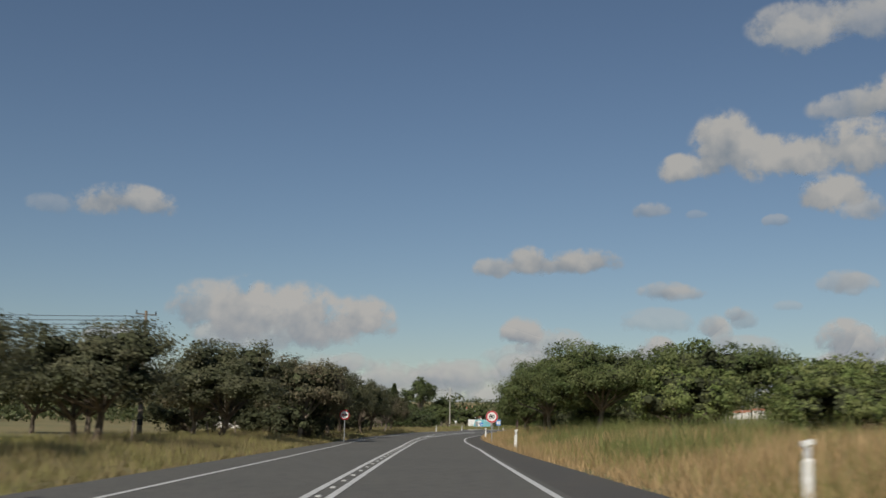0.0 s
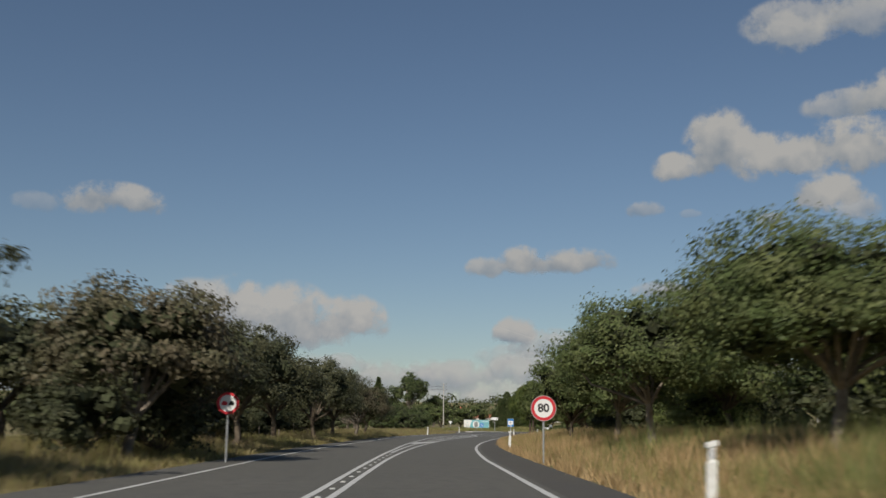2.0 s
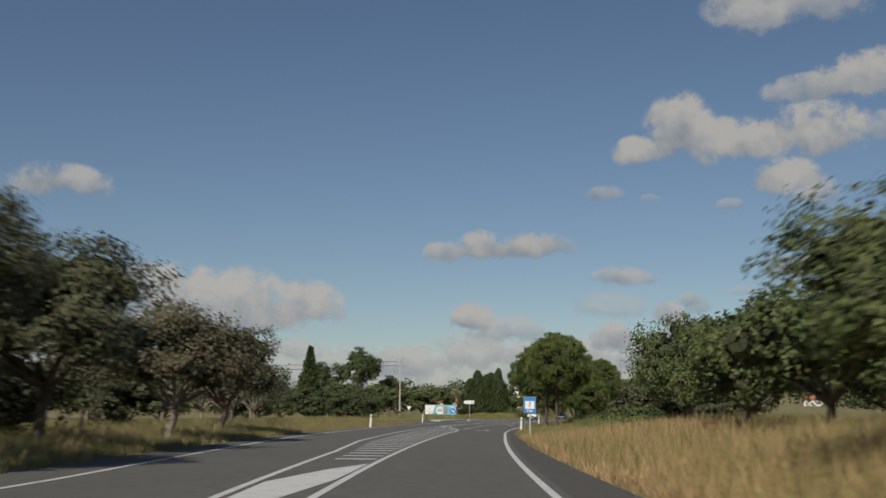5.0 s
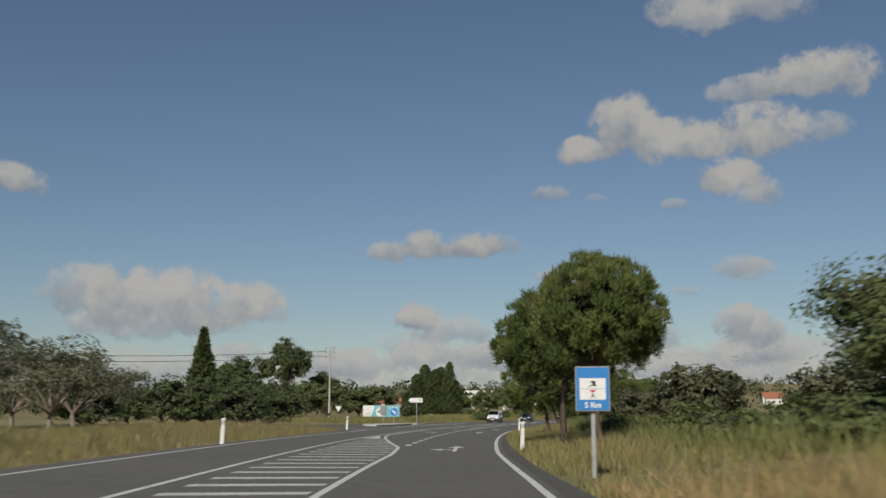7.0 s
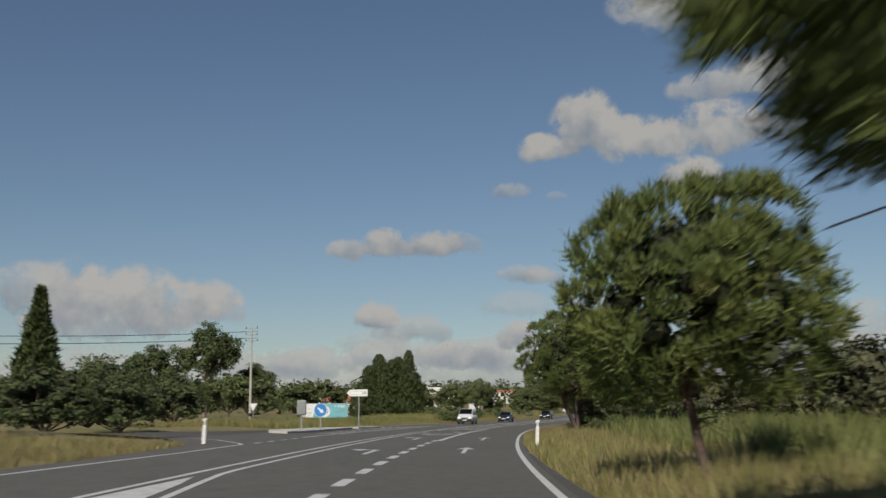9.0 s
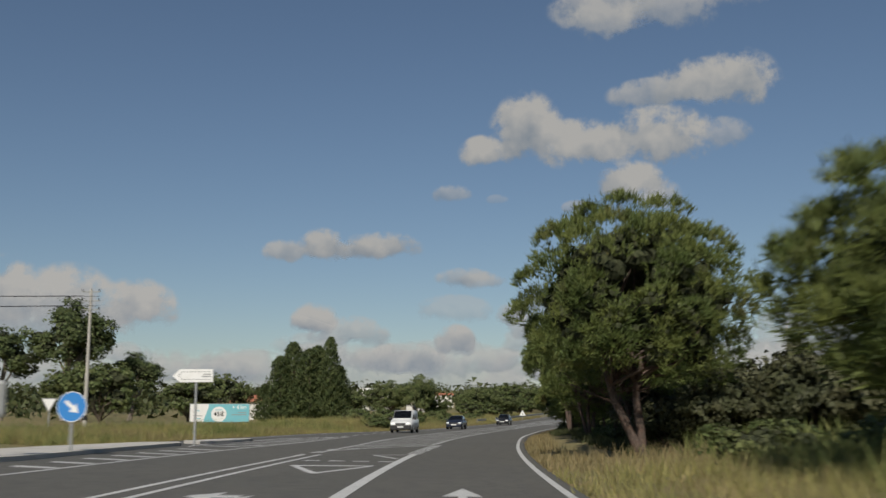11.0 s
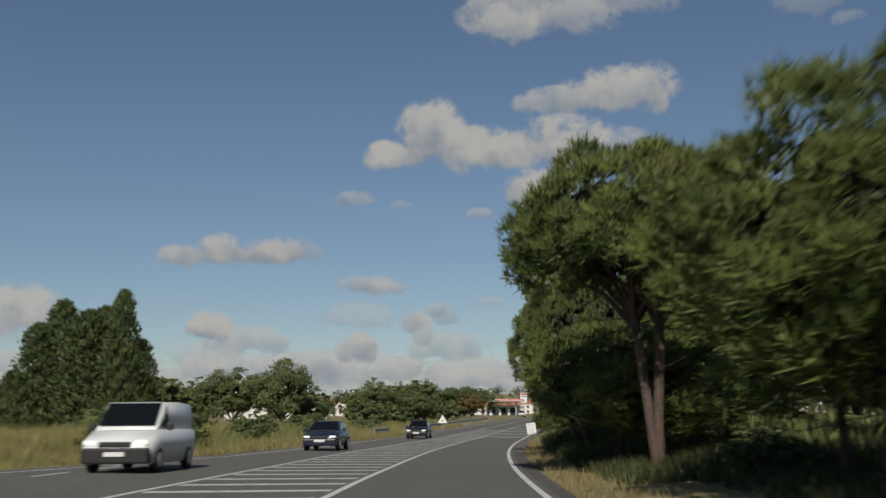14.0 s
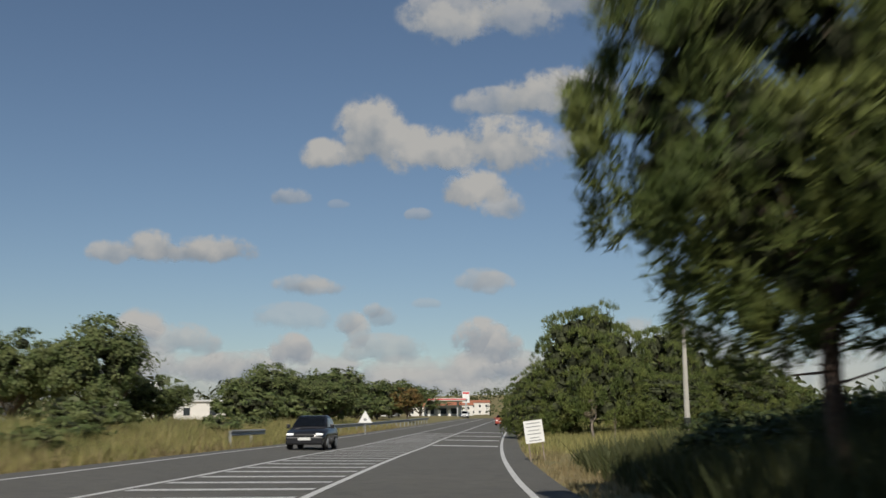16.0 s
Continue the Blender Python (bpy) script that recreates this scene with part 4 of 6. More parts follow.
STEEL = material("galvanised steel", (0.42, 0.43, 0.43), 0.5, ((6, 4, 0.4, 0.7, (0.30, 0.31, 0.31), 0.6),), metal=0.6)
STEEL_BACK = material("grey sign back", (0.30, 0.31, 0.30), 0.6, ((5, 4, 0.4, 0.7, (0.22, 0.22, 0.21), 0.6),), metal=0.3)
SIGN_WHITE = material("white sign sheet", (0.72, 0.72, 0.70), 0.5, ((3, 4, 0.5, 0.75, (0.60, 0.59, 0.55), 0.5),))
SIGN_RED = material("red sign sheet", (0.55, 0.03, 0.04), 0.5, ((4, 3, 0.4, 0.7, (0.42, 0.04, 0.05), 0.5),))
SIGN_BLUE = material("blue sign sheet", (0.03, 0.19, 0.50), 0.5, ((3, 3, 0.4, 0.7, (0.05, 0.22, 0.48), 0.5),))
SIGN_BLACK = material("black sign print", (0.03, 0.03, 0.03), 0.6)
SIGN_TEAL = material("teal print", (0.16, 0.42, 0.48), 0.6, ((0.6, 3, 0.4, 0.7, (0.20, 0.47, 0.52), 0.6),))
POST_WHITE = material("white plastic post", (0.70, 0.70, 0.67), 0.6, ((8, 4, 0.45, 0.75, (0.48, 0.46, 0.40), 0.6),))
CONCRETE = material("pale concrete", (0.42, 0.40, 0.36), 0.9, ((1.5, 5, 0.4, 0.7, (0.30, 0.29, 0.26), 0.7), (30, 3, 0.45, 0.7, (0.5, 0.48, 0.44), 0.4)), bump=0.4, bump_scale=30)
WOOD_GREY = material("weathered wood", (0.20, 0.16, 0.12), 0.9, ((6, 5, 0.4, 0.7, (0.30, 0.26, 0.21), 0.7),), bump=0.5)
RUBBER = material("tyre rubber", (0.02, 0.02, 0.02), 0.85)
GLASS_DARK = material("dark car glass", (0.012, 0.014, 0.016), 0.06, spec=0.6)
LAMP_CLEAR = material("headlight lens", (0.75, 0.76, 0.78), 0.12, spec=0.7)
LAMP_CLEAR.node_tree.nodes["Principled BSDF"].inputs["Emission Color"].default_value = (1.0, 0.95, 0.85, 1)
LAMP_CLEAR.node_tree.nodes["Principled BSDF"].inputs["Emission Strength"].default_value = 0.5  # lit headlights
TRIM_DARK = material("black trim", (0.025, 0.025, 0.026), 0.55)
PLATE_GREY = material("plain number plate", (0.62, 0.62, 0.60), 0.5)


dead_trunk(39.9, 283.6)


# ---- road signs ----
def speed_sign(x, y, turn, base):
    s = new("speed_limit_sign")
    part("post", rod(0, 0.04, -0.9, 1.75, 0.035), STEEL, s)
    disc = part("disc", plate(circle(0, 1.55, 0.44), -0.012, 0.012), SIGN_WHITE, s)
    part("rim", ring(0, 1.55, 0.425, 0.445, -0.022, 0.016), STEEL, disc)
    part("red_ring", ring(0, 1.55, 0.325, 0.425, -0.017, -0.008), SIGN_RED, disc, "red border ring")
    words("80", 0.40, 0, -0.015, 1.55, SIGN_BLACK, disc, bold=0.012)
    stand(s, x, y, turn, z=base)
    return tagged(s, "round red-ringed speed limit sign on a steel post in dry grass", "road sign")


def overtaking_sign(x, y, turn, base):
    s = new("no_overtaking_sign")
    part("post", rod(0, 0.04, -0.9, 1.9, 0.035), STEEL, s)
    disc = part("disc", plate(circle(0, 1.62, 0.35), -0.012, 0.012), SIGN_WHITE, s)
    part("red_ring", ring(0, 1.62, 0.27, 0.352, -0.018, -0.008), SIGN_RED, disc, "red border ring")
    for cx, mat in ((-0.11, SIGN_RED), (0.11, SIGN_BLACK)):
        part("car_symbol", plate([(cx - 0.09, 1.56), (cx + 0.09, 1.56), (cx + 0.09, 1.63), (cx + 0.055, 1.69), (cx - 0.055, 1.69), (cx - 0.09, 1.63)], -0.017, -0.011), mat, disc)
    stand(s, x, y, turn, z=base)
    return tagged(s, "round red-ringed overtaking sign in the shade of oaks", "road sign")


def service_sign(x, y, turn, base):
    s = new("information_sign")
    part("post", boxed(-0.04, 0.04, 0.02, 0.08, -0.9, 1.75), STEEL, s)
    case = part("panel", boxed(-0.36, 0.36, -0.05, 0.05, 0.86, 1.79, bevel=0.012), STEEL_BACK, s, "grey boxed sign panel")
    part("blue_face", boxed(-0.335, 0.335, -0.056, -0.045, 0.885, 1.765), SIGN_BLUE, case, "blue face")
    part("white_field", boxed(-0.27, 0.27, -0.060, -0.05, 1.33, 1.545), SIGN_WHITE, case)
    part("white_field", boxed(-0.27, 0.27, -0.060, -0.05, 1.10, 1.322), SIGN_WHITE, case)
    part("symbol", plate([(-0.10, 1.36), (0.0, 1.39), (0.10, 1.37), (0.05, 1.42), (0.07, 1.47), (0.0, 1.50), (-0.06, 1.46), (0.0, 1.45), (0.0, 1.42)], -0.064, -0.058), SIGN_BLACK, case, "black symbol")
    part("symbol", plate([(-0.07, 1.29), (0.0, 1.245), (0.07, 1.29), (0.03, 1.30), (-0.03, 1.30)], -0.064, -0.058), SIGN_RED, case, "faded red symbol")
    part("symbol", plate([(-0.06, 1.13), (0.0, 1.16), (0.06, 1.13), (0.02, 1.19), (0.03, 1.23), (-0.03, 1.23), (-0.02, 1.19)], -0.064, -0.058), STEEL_BACK, case, "faded grey symbol")
    words("5 Km", 0.16, 0, -0.06, 0.985, SIGN_WHITE, case, bold=0.004)
    stand(s, x, y, turn, z=base)
    return tagged(s, "blue roadside services sign with two white fields on a grey post", "road sign")


def keep_right_sign(x, y, turn, base):
    s = new("keep_right_sign")
    part("post", rod(0, 0.04, -0.9, 1.4, 0.045), STEEL, s)
    disc = part("disc", plate(circle(0, 1.38, 0.44), -0.012, 0.012), SIGN_BLUE, s)
    part("rim", ring(0, 1.38, 0.425, 0.445, -0.02, 0.016), SIGN_WHITE, disc)
    pts = [(-0.25, 0.05), (0.04, 0.05), (0.04, 0.15), (0.27, 0.0), (0.04, -0.15), (0.04, -0.05), (-0.25, -0.05)]
    c, q = math.cos(radians(-42)), math.sin(radians(-42))
    part("arrow", plate([(a * c - b * q, 1.38 + a * q + b * c) for a, b in pts], -0.019, -0.01), SIGN_WHITE, disc, "white slanting arrow")
    stand(s, x, y, turn, z=base)
    return tagged(s, "round blue sign with a white arrow at the traffic island", "road sign")


def direction_sign(x, y, turn, base):
    s = new("direction_sign")
    part("post", rod(0.10, 0.05, -0.9, 2.9, 0.05), STEEL, s)
    board = part("board", plate([(-0.85, 2.62), (-0.55, 2.36), (0.80, 2.36), (0.80, 2.88), (-0.55, 2.88)], -0.05, 0.02), SIGN_WHITE, s, "pale arrow-shaped board")
    for a, b, z in ((0.40, 0.72, 2.67), (0.36, 0.72, 2.58)):
        part("text_bar", boxed(a, b, -0.056, -0.045, z - 0.025, z + 0.025), STEEL_BACK, board)
    part("frame", plate([(-0.62, 2.62), (-0.46, 2.46), (0.72, 2.46), (0.72, 2.48), (-0.45, 2.48), (-0.59, 2.62), (-0.45, 2.76), (0.72, 2.76), (0.72, 2.78), (-0.46, 2.78)], -0.056, -0.046), STEEL_BACK, board)
    stand(s, x, y, turn, z=base)
    return tagged(s, "pale arrow-shaped direction board on a post at the junction", "road sign")


def sign_back(x, y, turn, base):
    s = new("sign_back")
    part("post", boxed(-0.05, 0.05, -0.05, 0.05, -0.9, 1.15), STEEL_BACK, s)
    part("panel", boxed(-0.30, 0.30, -0.16, 0.02, 1.05, 2.0, bevel=0.10), STEEL_BACK, s)
    stand(s, x, y, turn, z=base)
    return tagged(s, "grey rounded back of a road sign on a post", "road sign")


def triangle(r, cz, up):
    k = 1 if up else -1
    return [(r * 0.866, cz - k * r / 2), (0, cz + k * r), (-r * 0.866, cz - k * r / 2)]


def yield_sign(x, y, turn, base):
    s = new("yield_sign")
    part("post", rod(0, 0.04, -0.9, 2.2, 0.035), STEEL, s)
    t = part("plate", plate(triangle(0.56, 2.05, False), -0.012, 0.012), STEEL_BACK, s)
    part("face", plate(triangle(0.44, 2.05, False), -0.018, -0.01), SIGN_WHITE, t, "pale triangular face")
    stand(s, x, y, turn, z=base)
    return tagged(s, "pale inverted triangular sign on a post by the side road", "road sign")


def warning_sign(x, y, turn, base):
    s = new("warning_sign")
    part("post", rod(0, 0.04, -0.9, 1.9, 0.04), STEEL, s)
    t = part("plate", plate(triangle(0.62, 1.75, True), -0.012, 0.012), SIGN_WHITE, s, "white triangular plate")
    part("border", plate(triangle(0.66, 1.75, True), -0.008, 0.008), STEEL_BACK, t)
    part("symbol", plate(circle(0, 1.68, 0.12, 12), -0.017, -0.01), STEEL_BACK, t, "faint symbol")
    stand(s, x, y, turn, z=base)
    return tagged(s, "white triangular warning sign beside the guard rail", "road sign")


def hand_sign(x, y, turn, base):
    s = new("notice_board")
    for px in (-0.24, 0.24):
        part("stake", boxed(px - 0.025, px + 0.025, 0.012, 0.05, -0.9, 0.9), WOOD_GREY, s)
    b = part("board", boxed(-0.33, 0.33, -0.012, 0.012, 0.42, 1.2), SIGN_WHITE, s)
    for z, a in ((1.10, 0.24), (0.98, 0.26), (0.85, 0.20), (0.73, 0.24), (0.60, 0.16), (0.50, 0.22)):
        part("text_bar", boxed(-a, a, -0.017, -0.01, z - 0.016, z + 0.016), STEEL_BACK, b)
    stand(s, x, y, turn, z=base)
    s.matrix_basis = s.matrix_basis @ pose(0, 0, 0, 0, -7, 0)
    return tagged(s, "white board with rows of small print in grass", "notice")


speed_sign(3.68, 76.8, heading(78), 0.33)
overtaking_sign(-6.75, 73.9, heading(74), 0.25)
service_sign(8.72, 160.85, heading(160) - 4, 0.43)
keep_right_sign(9.5, 249.2, heading(250), 0.25)
direction_sign(12.6, 260.0, heading(255), 0.38)
sign_back(8.2, 245.0, heading(250) + 20, 0.25)
yield_sign(3.85, 280.7, heading(250), 0.21)
warning_sign(63.4, 391.7, heading(380), 0.45)
hand_sign(56.4, 345.7, heading(345), 0.37)


# ---- marker posts ----
REFLECTOR = material("grey reflector", (0.42, 0.42, 0.42), 0.3, ((60, 2, 0.45, 0.6, (0.55, 0.55, 0.55), 0.6),))
def marker_post():
    s = new("marker_post")
    bm = boxed(-0.075, 0.075, -0.055, 0.055, -0.2, 0.80, bevel=0.018)
    for v in bm.verts:
        if v.co.z > 0.7:
            v.co.z += 0.30 * v.co.x
    body = part("body", bm, POST_WHITE, s)
    part("neck", boxed(-0.05, 0.05, -0.04, 0.04, 0.76, 1.02, bevel=0.008), POST_WHITE, body)
    part("reflector", boxed(-0.042, 0.042, -0.046, -0.036, 0.835, 0.975, bevel=0.003), REFLECTOR, body, "pale grey reflector")
    bm = boxed(-0.085, 0.085, -0.06, 0.06, 1.00, 1.085, bevel=0.012)
    for v in bm.verts:
        v.co.z += 0.30 * v.co.x
    part("cap", bm, POST_WHITE, body, "slanting white cap")
    return s


first_post = None
for px, py in ((5.35, 15.6), (3.9, 55.6), (4.2, 100.3), (10.45, 179.0), (17.7, 220.9), (-0.85, 180.0), (4.3, 220.0), (-6.9, 16.0)):
    m = pose(px, py, land_z(px, py) - 0.02, 0, 2, heading(py))
    if first_post is None:
        first_post = marker_post()
        first_post.matrix_basis = m
        tagged(first_post, "white plastic roadside marker post with a slanting cap", "marker post", "marker posts along the verge")
    else:
        copy_thing(first_post, m)


# ---- fence stakes under the left oaks ----
def stake():
    s = new("fence_stake")
    part("stake", rod(0, 0, -0.3, 1.05, 0.055, 0.045, 8), BARK_PALE, s)
    part("cut_end", rod(0, 0, 1.045, 1.062, 0.043, 0.03, 8), SIGN_WHITE, s)
    return s


first_stake = None
for k, (px, py) in enumerate(((-14.2, 73.3), (-13.6, 62), (-13.2, 84), (-12.8, 95), (-12.2, 104), (-11.8, 111), (-11.5, 118), (-11.2, 124), (-10.8, 132), (-10.6, 139), (-14.6, 50), (-13.0, 89.5))):
    m = pose(px, py, land_z(px, py), (k * 37) % 11 - 5, (k * 53) % 13 - 6, k * 40)
    if first_stake is None:
        first_stake = stake()
        first_stake.matrix_basis = m
        tagged(first_stake, "pale weathered wooden fence stake under the oaks", "fence stake", "fence stakes under the oaks")
    else:
        copy_thing(first_stake, m)


# ---- power lines ----
def power_pole(x, y, h, turn, mat, arms, name="utility_pole", label="tall tapered concrete power pole with cross arms"):
    s = new(name)
    part("shaft", rod(0, 0, -0.5, h, 0.19, 0.09, 12), mat, s)
    part("foot_band", rod(0, 0, 0.8, 1.2, 0.195, 0.19, 12), TRIM_DARK, s)
    for k in range(arms):
        z = h - 0.25 - 0.75 * k
        arm = part("cross_arm", boxed(-0.75, 0.75, -0.05, 0.05, z - 0.04, z + 0.04), STEEL_BACK, s)
        for ix in (-0.7, 0.7):
            part("insulator", rod(ix, 0, z + 0.03, z + 0.24, 0.06, 0.04, 8), TRIM_DARK, arm)
    stand(s, x, y, turn)
    return tagged(s, label, "power pole")


def wire(a, b, sag):
    n = 14
    pts = [np.array(a) + (np.array(b) - np.array(a)) * k / n - (0, 0, sag * 4 * (k / n) * (1 - k / n)) for k in range(n + 1)]
    v, f = tube(pts, [0.018] * (n + 1), 4)
    ob = mesh_object("power_cable", [tuple(p) for p in v], f, TRIM_DARK)
    return tagged(ob, "thin dark overhead power cable", "cable", "overhead cables")


power_pole(2.5, 307, 11.6, heading(250), CONCRETE, 3)
power_pole(-20.5, 72, 8.6, 40, WOOD_GREY, 1, label="dark wooden pole carrying overhead cables behind oaks")
power_pole(77, 327, 11.6, 30, CONCRETE, 2)
power_pole(74.6, 364, 7.6, heading(340), CONCRETE, 0, label="plain pale pole beside the far pines")
for k in range(4):
    wire((-20.5, 72, 7.6 + 0.28 * k), (-75, 62, 8.4 + 0.42 * k), 0.7)
for dx in (-0.7, 0.7):
    for z in (11.5, 10.7):
        wire((2.5 + dx, 307, z), (-70, 262 + dx, z - 1), 1.6)


# ---- billboard ----
def billboard(x, y, turn):
    s = new("billboard")
    z0, z1, w = 0.55, 3.3, 3.78
    for px in (-3.0, -1.0, 1.0, 3.0):
        part("post", boxed(px - 0.06, px + 0.06, 0.06, 0.18, -0.4, 3.2), STEEL_BACK, s)
    b = part("board", boxed(-w, w, -0.04, 0.06, z0, z1), STEEL_BACK, s)
    part("white_field", boxed(-w + 0.06, w - 0.06, -0.046, -0.03, z0 + 0.06, z1 - 0.06), SIGN_WHITE, b)
    edge_pts = [(-1.42, z1 - 0.07), (-1.45, 2.7), (-1.7, 2.1), (-1.95, 1.4), (-2.1, z0 + 0.07)]
    part("teal_field", plate([(w - 0.07, z0 + 0.07), (w - 0.07, z1 - 0.07)] + edge_pts, -0.052, -0.042), SIGN_TEAL, b, "teal printed field")
    part("white_disc", plate(circle(-0.12, 1.95, 0.98), -0.058, -0.05), SIGN_WHITE, b)
    words("45€", 0.78, -0.12, -0.06, 1.95, SIGN_BLACK, b, bold=0.02)
    words("+ 4 km", 0.62, 2.45, -0.055, 2.82, SIGN_WHITE, b, bold=0.015)
    for a, c, z, m in ((2.2, 3.4, 2.15, STEEL_BACK), (1.5, 3.4, 1.88, STEEL_BACK), (-3.3, -2.2, 1.75, STEEL_BACK), (-2.9, -2.5, 2.4, SIGN_TEAL), (-2.9, -2.4, 1.4, SIGN_TEAL), (-0.6, 0.3, 2.5, SIGN_TEAL)):
        part("text_bar", boxed(a, c, -0.06, -0.04, z - 0.05, z + 0.05), m, b)
    stand(s, x, y, turn, z=0.1)
    return tagged(s, "wide teal and white advertising board in roadside grass", "billboard")


billboard(12.85, 355.7, 1.5)


# ---- guard rail ----
def guard_rail(s0, s1):
    g = new("guard_rail")
    n = int((s1 - s0) / 2) + 1
    ss = np.linspace(s0, s1, n)
    prof = ((0.0, 0.50), (-0.05, 0.54), (0.0, 0.60), (0.0, 0.66), (-0.05, 0.72), (0.0, 0.78))
    verts = []
    for a in ss:
        for off, z in prof:
            px, py = plan(a, -10.75 - off)
            verts.append((float(px), float(py), float(road_z(a, -10.7)) + z))
    k = len(prof)
    faces = [(j * k + i, j * k + i + 1, (j + 1) * k + i + 1, (j + 1) * k + i) for j in range(n - 1) for i in range(k - 1)]
    mesh_object("beam", verts, faces, STEEL_BACK, g)
    for a in np.arange(s0 + 0.5, s1, 4):
        px, py = plan(a, -10.9)
        z = float(road_z(a, -10.7))
        part("post", boxed(float(px) - 0.05, float(px) + 0.05, float(py) - 0.05, float(py) + 0.05, z - 0.4, z + 0.74), STEEL_BACK, g)
    return tagged(g, "grey steel guard rail on short posts", "guard rail", "guard rails")


guard_rail(364, 371)
guard_rail(380, 470)


# ---- vehicles, facing the camera on the opposite lane ----
def loft(sections, mat, parent, name, label=""):
    """A closed skin through cross-sections of equal corner count."""
    bm = bmesh.new()
    rows = [[bm.verts.new(p) for p in sec] for sec in sections]
    n = len(rows[0])
    for a, b in zip(rows, rows[1:]):
        for i in range(n):
            bm.faces.new((a[i], a[(i + 1) % n], b[(i + 1) % n], b[i]))
    bm.faces.new(rows[0][::-1])
    bm.faces.new(rows[-1])
    bmesh.ops.recalc_face_normals(bm, faces=bm.faces)
    bmesh.ops.bevel(bm, geom=[e for e in bm.edges if e.calc_face_angle(0) > 0.5], offset=0.035, segments=2, affect="EDGES")
    return part(name, bm, mat, parent, label, soft=True)


def hull(y, w, z0, z1, waist=0.0):
    """Lower-body section at y: half width w, from z0 to z1, drawn in at sill and shoulder."""
    m = z0 + (z1 - z0) * 0.55
    return [(-w * 0.93, y, z0), (-w, y, m), (-w * (0.95 - waist), y, z1), (w * (0.95 - waist), y, z1), (w, y, m), (w * 0.93, y, z0)]


